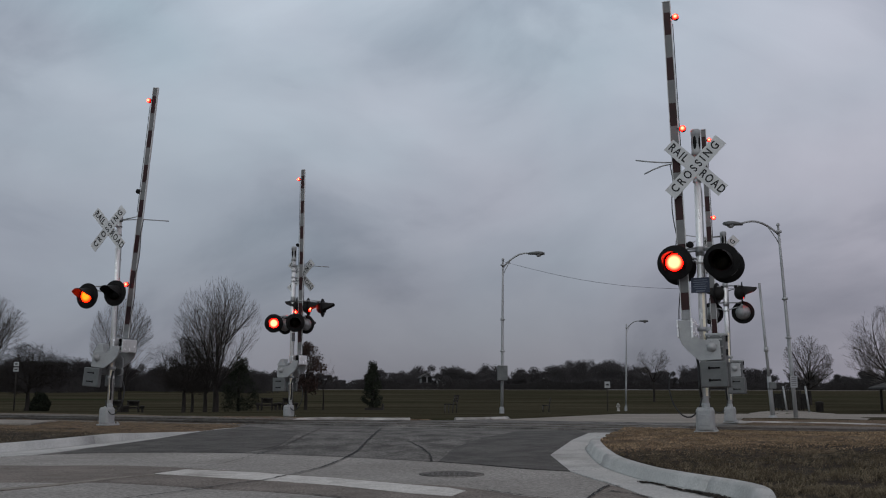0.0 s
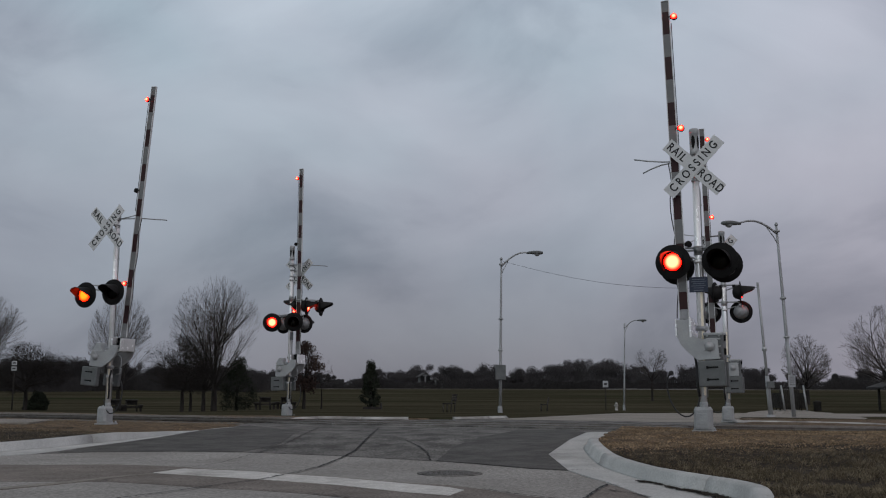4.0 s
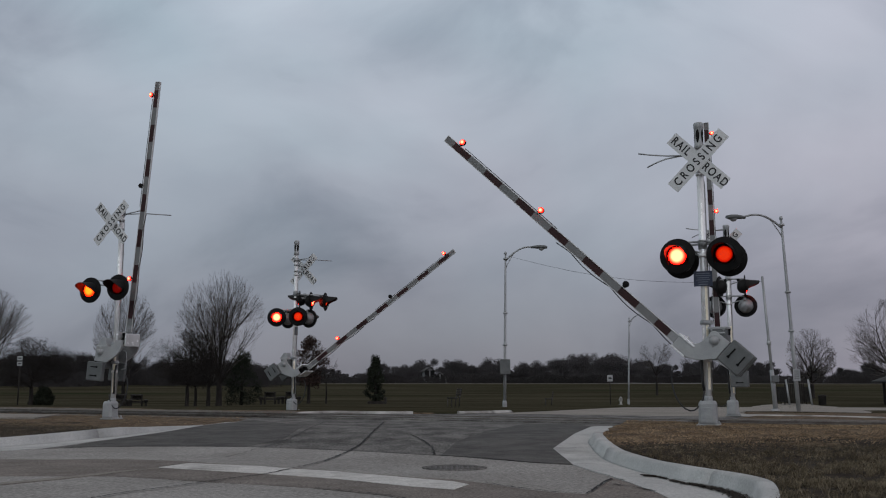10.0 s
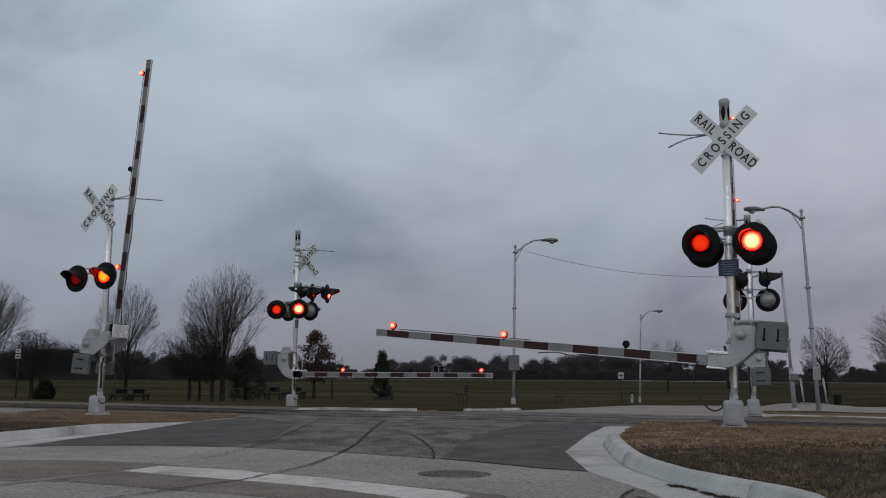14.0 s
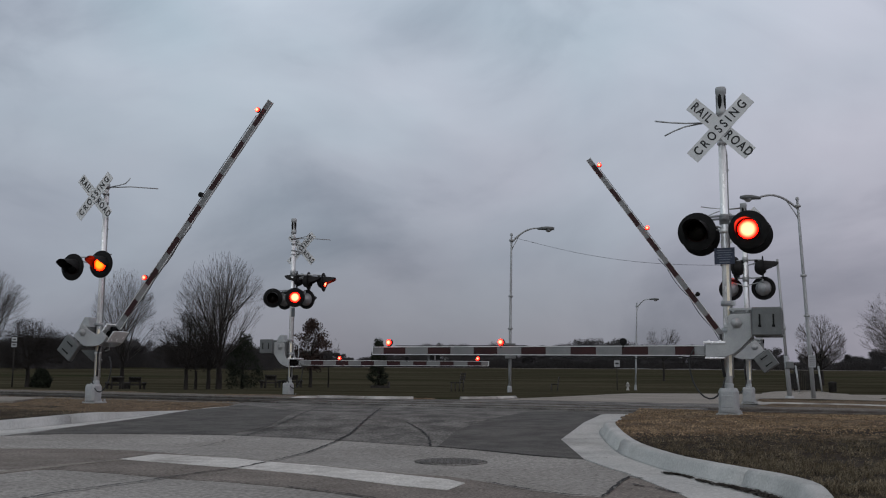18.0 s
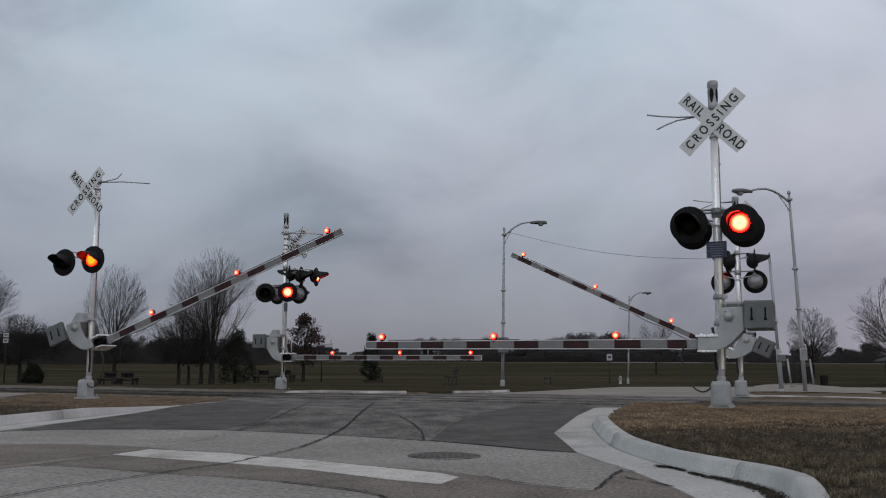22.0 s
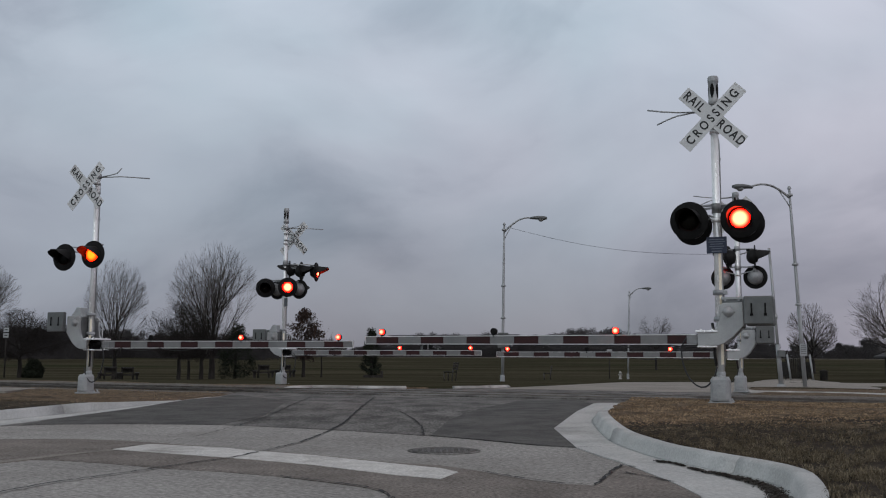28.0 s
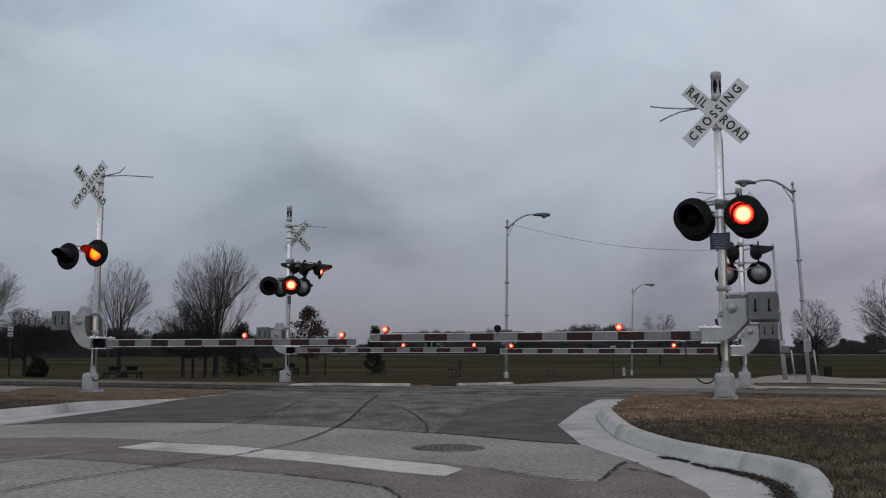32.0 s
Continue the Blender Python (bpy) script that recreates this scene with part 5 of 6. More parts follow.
def street_lamp(base, top, arm_end, rise, label, box_at=None, plate_at=None):
    b = Vector(base)
    s = empty("street_lamp", Matrix.Translation(b), label, "street lamp", "street lamps")
    t = Vector(top) - b
    L = t.length
    if not plate_at:
        bm = lathe(bmesh.new(), [(0.15, -0.1), (0.15, 0.05), (0.115, 0.10), (0.11, 0.46), (0.088, 0.52)], 8, smooth=False)
        part("base", bm, M["galv"], s)
    bm = tube(bmesh.new(), [t * k for k in (0.0, 0.3, 0.55, 0.8, 1.0)], [0.078, 0.068, 0.060, 0.052, 0.042], 12)
    for k in (0.42, 0.62, 0.97):
        p = t * k
        lathe(bm, [(0.07, -0.04), (0.11, -0.04), (0.11, 0.04), (0.07, 0.04)], 12, "z", Matrix.Translation(p))
    lathe(bm, [(0.06, 0), (0.075, 0.03), (0.05, 0.1), (0.0001, 0.13)], 10, "z", Matrix.Translation(t))
    part("pole", bm, M["galv"], s, "weathered grey metal pole")
    e = Vector(arm_end) - b
    a0 = t * 0.955
    pts = []
    for i in range(11):
        k = i / 10
        p = a0.lerp(e, k)
        p.z = a0.z + (e.z - a0.z) * math.sin(k * math.pi / 2) ** 0.9 + rise * math.sin(math.pi * k) * 0.4
        pts.append(p)
    bm = tube(bmesh.new(), pts, [0.045 - 0.01 * i / 10 for i in range(11)], 8)
    tube(bm, [t * 0.90, t * 0.93 + (e - a0) * 0.08, pts[3]], 0.02, 6)
    part("arm", bm, M["galv"], s)
    d = (e - a0)
    d.z = 0
    d.normalize()
    n = Vector((-d.y, d.x, 0))
    bm = bmesh.new()
    rings = []
    for k, (f, w, hu, hd) in enumerate(((-0.12, 0.05, 0.05, 0.05), (0.05, 0.10, 0.08, 0.06), (0.25, 0.16, 0.10, 0.08), (0.5, 0.16, 0.09, 0.10), (0.66, 0.10, 0.05, 0.07))):
        c = e + d * f
        rings.append([bm.verts.new(c + n * (w * math.cos(a)) + Vector((0, 0, (hu if math.sin(a) > 0 else hd) * math.sin(a)))) for a in [j * math.tau / 10 for j in range(10)]])
    for r0, r1 in zip(rings, rings[1:]):
        for j in range(10):
            bm.faces.new((r0[j], r0[(j + 1) % 10], r1[(j + 1) % 10], r1[j])).smooth = True
    bm.faces.new(rings[0])
    bm.faces.new(rings[-1])
    bmesh.ops.recalc_face_normals(bm, faces=bm.faces)
    head = part("lamp_head", bm, M["dark_grey"], s, "grey cobra-head luminaire")
    bm = lathe(bmesh.new(), [(0.13, 0.0), (0.12, -0.06), (0.07, -0.11), (0.0001, -0.12)], 14, "z", Matrix.Translation(e + d * 0.38 - Vector((0, 0, 0.05))))
    part("refractor", bm, M["galv"], head, "clear unlit lamp bowl")
    if box_at:
        bm = bmesh.new()
        p = t * (box_at / L)
        box(bm, p.x - 0.24, p.y - 0.28, p.z - 0.35, p.x + 0.24, p.y - 0.06, p.z + 0.35, 0.02)
        part("control_box", bm, M["dark_grey"], s, "grey control box")
    if plate_at:
        bm = bmesh.new()
        p = t * (plate_at / L)
        box(bm, p.x - 0.13, p.y - 0.13, p.z - 0.22, p.x + 0.13, p.y - 0.115, p.z + 0.22, 0.0)
        pl = part("notice", bm, M["galv"], s, "pale notice with grey lines")
        bm = bmesh.new()
        for k in range(5):
            box(bm, p.x - 0.09, p.y - 0.1325, p.z + 0.13 - k * 0.07, p.x + 0.09, p.y - 0.1305, p.z + 0.155 - k * 0.07)
        part("lettering", bm, M["dark_grey"], pl)
    return s


street_lamp((2.80, 44.5, -0.42), (2.90, 44.5, 7.05), (4.22, 44.3, 7.36), 0.2, "tall grey street lamp with a curved arm at the kerb", 2.1)
street_lamp((15.41, 80, -0.78), (15.63, 80, 6.45), (16.72, 79.6, 6.77), 0.2, "tall grey street lamp beside the paved lot")
street_lamp((13.14, 35, -0.25), (12.82, 35, 7.10), (11.22, 34.6, 7.10), 0.5, "leaning grey street lamp with a curved arm and notice", None, 1.45)


def utility_pole():
    s = empty("utility_pole", Matrix.Translation((12.28, 35, -0.12)), "leaning pale metal pole on the far verge", "pole")
    t = Vector((-0.28, 0, 5.02))
    bm = tube(bmesh.new(), [t * k for k in (0, 0.2, 0.3)], [0.085, 0.08, 0.075], 12)
    lathe(bm, [(0.16, -0.1), (0.16, 0.05), (0.09, 0.08)], 10)
    part("sleeve", bm, M["galv"], s)
    bm = tube(bmesh.new(), [t * k for k in (0.2, 0.6, 1.0)], [0.055, 0.05, 0.045], 12)
    for k in (0.22, 0.5):
        lathe(bm, [(0.05, -0.08), (0.085, -0.08), (0.085, 0.08), (0.05, 0.08)], 12, "z", Matrix.Translation(t * k))
    part("pole", bm, M["galv"], s)
    bm = bmesh.new()
    box(bm, -0.15, -0.2, 1.05, 0.12, -0.08, 1.3, 0.02)
    part("control_box", bm, M["dark_grey"], s)


utility_pole()
bm = bmesh.new()
p0, p1 = Vector((2.95, 44.5, 6.98)), Vector((12.02, 35, 4.72))
rod(bm, [p0.lerp(p1, k / 24) - Vector((0, 0, 0.50 * math.sin(math.pi * k / 24))) for k in range(25)], 0.007, 5)
tagged(link("overhead_wire", bm, M["rubber"]), "thin dark overhead wire between the poles", "wire")


def road_sign(x, y, h, w, ph, label, plates=1):
    z = zl(x, y)
    s = empty("road_sign", Matrix.Translation((x, y, z)), label, "road sign", "small signs")
    part("post", tube(bmesh.new(), [(0, 0, -0.1), (0, 0, h)], 0.035, 8), M["timber"], s)
    for k in range(plates):
        bm = bmesh.new()
        zt = h - 0.05 - k * (ph + 0.06)
        box(bm, -w / 2, -0.055, zt - ph, w / 2, -0.04, zt, 0.0)
        pl = part("plate", bm, M["galv"], s, "pale sign plate")
        bm = bmesh.new()
        box(bm, -w * 0.3, -0.0575, zt - ph * 0.62, w * 0.3, -0.0555, zt - ph * 0.35)
        part("lettering", bm, M["letter"], pl, "dark bar of print")


road_sign(-20.3, 45, 2.4, 0.24, 0.20, "small white sign on a thin dark post", 2)
road_sign(13.03, 75, 2.35, 0.42, 0.5, "small white sign on a thin post by the lot")


def hydrant():
    z = zl(14.4, 78)
    s = empty("fire_hydrant", Matrix.Translation((14.4, 78, z)) @ Matrix.Scale(0.82, 4), "pale fire hydrant standing in the grass", "hydrant")
    part("body", lathe(bmesh.new(), [(0.17, -0.05), (0.17, 0.06), (0.12, 0.08), (0.115, 0.55), (0.15, 0.57), (0.15, 0.63), (0.11, 0.70), (0.04, 0.76), (0.04, 0.8), (0.0001, 0.8)], 14), M["hydrant"], s)
    for sx in (-1, 1):
        part("nozzle", lathe(bmesh.new(), [(0.06, 0), (0.06, 0.1 * sx), (0.0001, 0.1 * sx)], 10, "z", Matrix.Translation((0.1 * sx, 0, 0.45)) @ Matrix.Rotation(math.pi / 2, 4, "Y")), M["hydrant"], s)


hydrant()


def picnic_table(x, y, turn):
    z = zl(x, y)
    s = empty("picnic_table", pose(x, y, z, 0, 0, turn), "dark weathered timber picnic table on the grass", "picnic table", "picnic tables")
    for k in range(5):
        bm = bmesh.new()
        box(bm, -0.95, -0.33 + k * 0.134, 0.66, 0.95, -0.21 + k * 0.134, 0.73, 0.006)
        part("top_plank", bm, M["timber"], s)
    for sy in (-1, 1):
        bm = bmesh.new()
        box(bm, -0.95, sy * 0.50 - 0.12, 0.36, 0.95, sy * 0.50 + 0.12, 0.44, 0.006)
        part("seat_plank", bm, M["timber"], s)
    for sx in (-0.7, 0.7):
        bm = bmesh.new()
        for sy in (-1, 1):
            tube(bm, [(sx, sy * 0.30, -0.03), (sx, sy * 0.26, 0.68)], 0.07, 4)
        box(bm, sx - 0.03, -0.60, 0.28, sx + 0.03, 0.60, 0.36)
        box(bm, sx - 0.03, -0.30, 0.44, sx + 0.03, 0.30, 0.66)
        for sy in (-1, 1):
            box(bm, sx - 0.05, sy * 0.50 - 0.06, -0.03, sx + 0.05, sy * 0.50 + 0.06, 0.28)
        part("trestle", bm, M["timber"], s)


picnic_table(-17.3, 50.6, 109)
picnic_table(-17.3, 53.4, 107)
picnic_table(-10.1, 55, 100)
picnic_table(-9.35, 58, 98)


def bench(x, y, turn):
    z = zl(x, y)
    s = empty("bench", pose(x, y, z, 0, 0, turn), "dark slatted park bench facing away", "bench")
    for k in range(4):
        bm = bmesh.new()
        box(bm, -0.55, -0.2 + k * 0.11, 0.40, 0.55, -0.11 + k * 0.11, 0.43)
        part("seat_slat", bm, M["timber"], s)
    for k in range(3):
        bm = bmesh.new()
        box(bm, -0.55, -0.27 - k * 0.02, 0.52 + k * 0.12, 0.55, -0.24 - k * 0.02, 0.60 + k * 0.12)
        part("back_slat", bm, M["timber"], s)
    for sx in (-0.45, 0.45):
        bm = bmesh.new()
        tube(bm, [(sx, 0.18, -0.03), (sx, 0.18, 0.42)], 0.025, 6)
        tube(bm, [(sx, -0.18, -0.03), (sx, -0.22, 0.42), (sx, -0.29, 0.86)], 0.025, 6)
        tube(bm, [(sx, 0.18, 0.4), (sx, -0.22, 0.4)], 0.025, 6)
        part("leg", bm, M["iron"], s)


bench(0.4, 45, 78)
bench(6.55, 60, 82)


def footbridge():
    s = empty("footbridge", pose(29.2, 78.5, zl(29.2, 78.5), 0, 0, -12), "narrow footbridge with dark lattice and leaning pale posts", "footbridge")
    part("deck", box(bmesh.new(), -0.85, 0, -0.1, 0.85, 8, 0.03), M["lot"], s)
    for sx in (-0.87, 0.87):
        part("post", tube(bmesh.new(), [(sx + 0.08, 0.2, -0.1), (sx - 0.16, 0.2, 2.1)], 0.075, 6), M["galv"], s, "leaning pale post")
        for k in range(1, 4):
            part("post", tube(bmesh.new(), [(sx, 0.2 + k * 2.4, -0.1), (sx, 0.2 + k * 2.4, 1.5)], 0.05, 6), M["timber"], s)
        bm = tube(bmesh.new(), [(sx, 0.2, 1.45), (sx, 7.6, 1.45)], 0.035, 6)
        tube(bm, [(sx, 0.2, 0.25), (sx, 7.6, 0.25)], 0.03, 6)
        part("handrail", bm, M["timber"], s)
        for k in range(30):
            y = 0.3 + k * 0.25
            part("baluster", box(bmesh.new(), sx - 0.02, y - 0.05, 0.2, sx + 0.02, y + 0.05, 1.45), M["timber"], s)
    for k in range(11):
        x = -0.75 + k * 0.15
        part("gate_slat", box(bmesh.new(), x - 0.06, 3.0, 0.1, x + 0.06, 3.05, 1.75), M["timber"], s)


footbridge()
bm = lathe(bmesh.new(), [(0.28, -0.02), (0.30, 0.0), (0.31, 0.7), (0.33, 0.72), (0.33, 0.78), (0.12, 0.86), (0.0001, 0.87)], 14)
tagged(link("litter_bin", bm, M["timber"], m=Matrix.Translation((31.4, 79.5, zl(31.4, 79.5)))), "dark round litter bin beside the path", "bin")


def shelter():
    x, y = 39.2, 79
    s = empty("picnic_shelter", pose(x, y, zl(x, y), 0, 0, -10), "dark open picnic shelter with a low gable roof", "shelter")
    for sx in (-2.2, 2.2):
        for sy in (-1.8, 1.8):
            bm = bmesh.new()
            box(bm, sx - 0.09, sy - 0.09, -0.1, sx + 0.09, sy + 0.09, 2.1)
            part("post", bm, M["timber"], s)
    for sg in (-1, 1):
        bm = bmesh.new()
        prism(bm, [(0, 3.0), (sg * 3.0, 2.0), (sg * 3.0, 1.88), (0, 2.86)], -2.6, 2.6)
        part("roof_slope", bm, M["roof"], s)


shelter()


def house(x, y, w, h, turn, label):
    s = empty("house", pose(x, y, 1.2, 0, 0, turn), label, "house", "far houses")
    d = w * 0.7
    bm = bmesh.new()
    box(bm, -w / 2, -d / 2, 0, w / 2, d / 2, h)
    prism(bm, [(-w / 2, h), (w / 2, h), (0, h + w * 0.3)], -d / 2 + 0.02, d / 2 - 0.02)
    part("wall", bm, M["house"], s)
    for sg in (-1, 1):
        bm = bmesh.new()
        prism(bm, [(0, h + w * 0.3 + 0.15), (sg * (w / 2 + 0.4), h - 0.1), (sg * (w / 2 + 0.4), h - 0.3), (0, h + w * 0.3 - 0.05)], -d / 2 - 0.3, d / 2 + 0.3)
        part("roof", bm, M["roof"], s)
    for k in (-0.28, 0.28):
        for z in (h * 0.25, h * 0.65):
            bm = bmesh.new()
            box(bm, k * w - 0.5, -d / 2 - 0.05, z, k * w + 0.5, -d / 2 + 0.02, z + 1.2)
            part("window", bm, M["black"], s)


house(-3.4, 221, 2.4, 3.1, 20, "pale gabled house among far trees")
house(-0.6, 220, 2.6, 1.7, -10, "low pale house among far trees")


bm = bmesh.new()
for k in range(9):
    box(bm, -13.5 + k * 3, -0.15, -0.6, -10.52 + k * 3, 0.15, 0.32 + 0.04 * math.sin(k * 1.7), 0.02)
tagged(link("levee_wall", bm, M["house"], m=pose(47, 192, 1.2, 0, 0, -4)), "low pale concrete wall along the far bank", "wall", kind="structure")


# ---- trees ----
def bare_tree(x, y, h, wide, trunk_r, form, seed, label, z=None):
    rnd = random.Random(seed)
    z = zl(x, y) if z is None else z
    s = empty("tree", Matrix.Translation((x, y, z)), label, "tree", "bare trees")
    wood, twigs = bmesh.new(), bmesh.new()
    # fork height, limbs, widest tilt, twig angles, upward pull, wobble, belly of the crown
    fork, mains, lean, (a0, a1), lift, wob, belly = dict(
        vase=(0.15, 22, 45, (14, 34), 0.016, 0.016, 0.50), round=(0.19, 13, 78, (24, 52), 0.01, 0.08, 0.48),
        apple=(0.26, 12, 86, (30, 66), -0.015, 0.13, 0.42), open=(0.30, 7, 56, (24, 50), 0.02, 0.09, 0.5))[form]
    kids = dict(vase=(0, 8, 4, 2), round=(0, 10, 6, 4), apple=(0, 11, 8, 5), open=(0, 6, 4, 3))[form]
    thin = 0.00006 * y
    hf = h * fork
    lump = [rnd.uniform(0.86, 1.08) for _ in range(9)]

    def inside(p):
        t = (p.z - hf * 0.9) / (h - hf * 0.9)
        if t < 0 or t > 1:
            return False
        env = math.sin(math.pi / 2 * (t + 0.12) / (belly + 0.12)) if t < belly else math.sqrt(max(0.0, 1 - ((t - belly) / (1 - belly)) ** 2))
        a = (math.atan2(p.y, p.x) / math.tau + 0.5) * 8.999
        return math.hypot(p.x, p.y) < env * wide * lump[int(a)]

    def grow(p, d, ln, r, level):
        slack = rnd.uniform(1.0, 1.25)
        for _ in range(9):
            if inside(p + d * (ln * slack)) or level == 1 and ln < 0.4:
                break
            ln *= 0.84
        else:
            return
        if ln < 0.09:
            return
        segs = 4 if level < 2 else 3
        pts, rad = [p.copy()], [r]
        q, dd = p.copy(), d.copy()
        for i in range(segs):
            dd = (dd + Vector((rnd.gauss(0, 1), rnd.gauss(0, 1), rnd.gauss(0, 0.6))) * wob + Vector((0, 0, lift * level))).normalized()
            q = q + dd * (ln / segs)
            pts.append(q.copy())
            rad.append(max(r * (1 - 0.8 * (i + 1) / segs), thin))
        tube(wood if level < 2 else twigs, pts, rad, 5 if level == 1 else 3, False)
        if level >= 4 or (level == 3 and ln < 0.22):
            return
        n = kids[level]
        for k in range(n):
            t = (0.18 if level == 1 else 0.16) + (0.80 if level == 1 else 0.82) * (k + rnd.random()) / n
            i = min(int(t * segs), segs - 1)
            pp = pts[i].lerp(pts[i + 1], t * segs - i)
            base = (pts[i + 1] - pts[i]).normalized()
            ax = base.orthogonal().normalized()
            ax.rotate(Matrix.Rotation(rnd.uniform(0, math.tau), 3, base))
            ang = radians(rnd.uniform(a0, a1))
            nd = (base * math.cos(ang) + ax * math.sin(ang)).normalized()
            grow(pp, nd, ln * rnd.uniform(0.42, 0.75) * (1.15 - 0.35 * t), max(r * 0.5 * (1 - 0.45 * t), thin), level + 1)

    tube(wood, [(0, 0, -0.15), (0.01, 0, 0.1), (0.02, 0.01, hf * 0.6), (0, 0, hf * 1.05)], [trunk_r * 1.5, trunk_r * 1.1, trunk_r, trunk_r * 0.85], 9, False)
    if form == "vase":
        tube(wood, [(0, 0, hf), (0.02, 0.01, h * 0.4), (0, 0.03, h * 0.62)], [trunk_r * 0.8, trunk_r * 0.5, trunk_r * 0.2], 6, False)
    for k in range(mains):
        az = math.tau * (k * 0.381966 + rnd.uniform(-0.05, 0.05))
        tilt = radians(lean * math.sqrt((k + 0.15) / mains))
        d = Vector((math.sin(tilt) * math.cos(az), math.sin(tilt) * math.sin(az), math.cos(tilt)))
        start = Vector((0, 0, hf * rnd.uniform(0.92, 1.02) + (h - hf) * (0.22 * rnd.random() if form != "vase" else 0.38 * ((k * 0.618) % 1.0) ** 1.5)))
        grow(start, d, (h - hf) * 1.05, trunk_r * (rnd.uniform(0.18, 0.30) if form == "vase" else rnd.uniform(0.34, 0.5)), 1)
    part("trunk", wood, M["bark"], s, "dark bare trunk and limbs")
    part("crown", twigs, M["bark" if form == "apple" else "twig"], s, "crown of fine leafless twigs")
    return s


bare_tree(-13.3, 56, 8.2, 2.9, 0.17, "vase", 11, "tall bare vase-shaped tree on the grass")
bare_tree(-14.4, 58, 7.0, 1.8, 0.12, "vase", 12, "bare upright tree behind a taller one")
bare_tree(-19.6, 58, 7.4, 2.15, 0.13, "vase", 13, "tall bare upright tree behind the picnic table")
bare_tree(-26.9, 56, 7.0, 2.75, 0.16, "vase", 14, "bare upright tree at the park edge")
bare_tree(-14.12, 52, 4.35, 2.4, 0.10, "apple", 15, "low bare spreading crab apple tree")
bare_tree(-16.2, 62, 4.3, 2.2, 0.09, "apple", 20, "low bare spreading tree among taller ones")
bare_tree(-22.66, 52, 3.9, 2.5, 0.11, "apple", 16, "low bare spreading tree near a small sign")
bare_tree(-7.7, 62, 3.6, 0.75, 0.05, "open", 17, "thin bare young tree")
bare_tree(24.4, 110, 6.6, 2.3, 0.12, "open", 18, "bare open-crowned tree behind the lot")
bare_tree(38.4, 100, 7.4, 2.85, 0.22, "round", 19, "bare round-crowned tree beyond the footbridge")
bare_tree(35.6, 75, 8.6, 4.0, 0.20, "round", 21, "large bare tree with drooping outer twigs beside the shelter")


def leaf_cloud(bm, centre, radius, count, size, rnd, squash=1.0):
    for _ in range(count):
        d = Vector((rnd.gauss(0, 1), rnd.gauss(0, 1), rnd.gauss(0, 1))).normalized() * radius * rnd.random() ** 0.45
        p = centre + Vector((d.x, d.y, d.z * squash))
        a = Vector((rnd.gauss(0, 1), rnd.gauss(0, 1), rnd.gauss(0, 1))).normalized()
        b = a.orthogonal().normalized()
        s = size * rnd.uniform(0.6, 1.4)
        bm.faces.new([bm.verts.new(p + a * s), bm.verts.new(p + b * s * 0.55), bm.verts.new(p - a * s * 0.8), bm.verts.new(p - b * s * 0.55)])


def juniper(x, y, h, w, seed, label, spiky=0.5):
    rnd = random.Random(seed)
    s = empty("evergreen_tree", Matrix.Translation((x, y, zl(x, y))), label, "evergreen tree", "evergreens")
    part("trunk", tube(bmesh.new(), [(0, 0, -0.1), (0, 0, h * 0.8)], [0.12, 0.03], 7), M["bark"], s)
    bm = bmesh.new()
    for k in range(90):
        t = (k + rnd.random()) / 90
        z = h * (0.07 + 0.83 * t)
        prof = 0.12 + 0.95 * (1 - t) ** 0.75 * min(1, 0.55 + 3 * t)
        a = rnd.uniform(0, math.tau)
        r = w * prof * rnd.uniform(0.35, 0.95)
        leaf_cloud(bm, Vector((r * math.cos(a), r * math.sin(a), z)), w * rnd.uniform(0.16, 0.34), 70, 0.055, rnd, 0.9)
    for k in range(int(14 * spiky)):
        a = rnd.uniform(0, math.tau)
        r = w * rnd.uniform(0, 0.35)
        for j in range(4):
            leaf_cloud(bm, Vector((r * math.cos(a) * (1 + j * 0.08), r * math.sin(a), h * (0.78 + 0.075 * j * rnd.random()))), 0.12 + 0.02 * (4 - j), 40, 0.05, rnd, 1.7)
    part("crown", bm, M["needle"], s, "dark green needle foliage")


juniper(-13.2, 62, 3.75, 1.6, 31, "dark rounded juniper on the grass", 0.2)
juniper(-4.64, 64, 3.3, 0.85, 32, "dark ragged juniper in a low planter", 0.45)
juniper(-23.6, 56, 1.15, 0.8, 33, "low dark rounded shrub", 0.0)
bm = bmesh.new()
for sy in (-0.45, 0.45):
    box(bm, -0.5, sy - 0.05, -0.05, 0.6, sy + 0.05, 0.16)
for sx in (-0.5, 0.6):
    box(bm, sx - 0.05, -0.45, -0.05, sx + 0.05, 0.45, 0.16 if sx < 0 else 0.42)
tagged(link("planter", bm, M["timber"], m=Matrix.Translation((-4.5, 63.2, zl(-4.5, 63.2)))), "low dark timber planter box under a juniper", "planter")


def oak(x, y, h, seed):
    rnd = random.Random(seed)
    s = bare_tree(x, y, h, 1.3, 0.10, "open", seed, "small oak that keeps its dark brown leaves")
    bm = bmesh.new()
    for k in range(110):
        a, t = rnd.uniform(0, math.tau), rnd.random()
        r = 1.35 * math.sin(math.pi * (0.15 + 0.8 * t)) * rnd.uniform(0.3, 1.0)
        leaf_cloud(bm, Vector((r * math.cos(a), r * math.sin(a), h * (0.28 + 0.68 * t))), 0.30, 26, 0.075, rnd)
    part("leaf_mass", bm, M["dead_leaf"], s, "dark brown withered leaves")


oak(-8.57, 60, 4.2, 41)


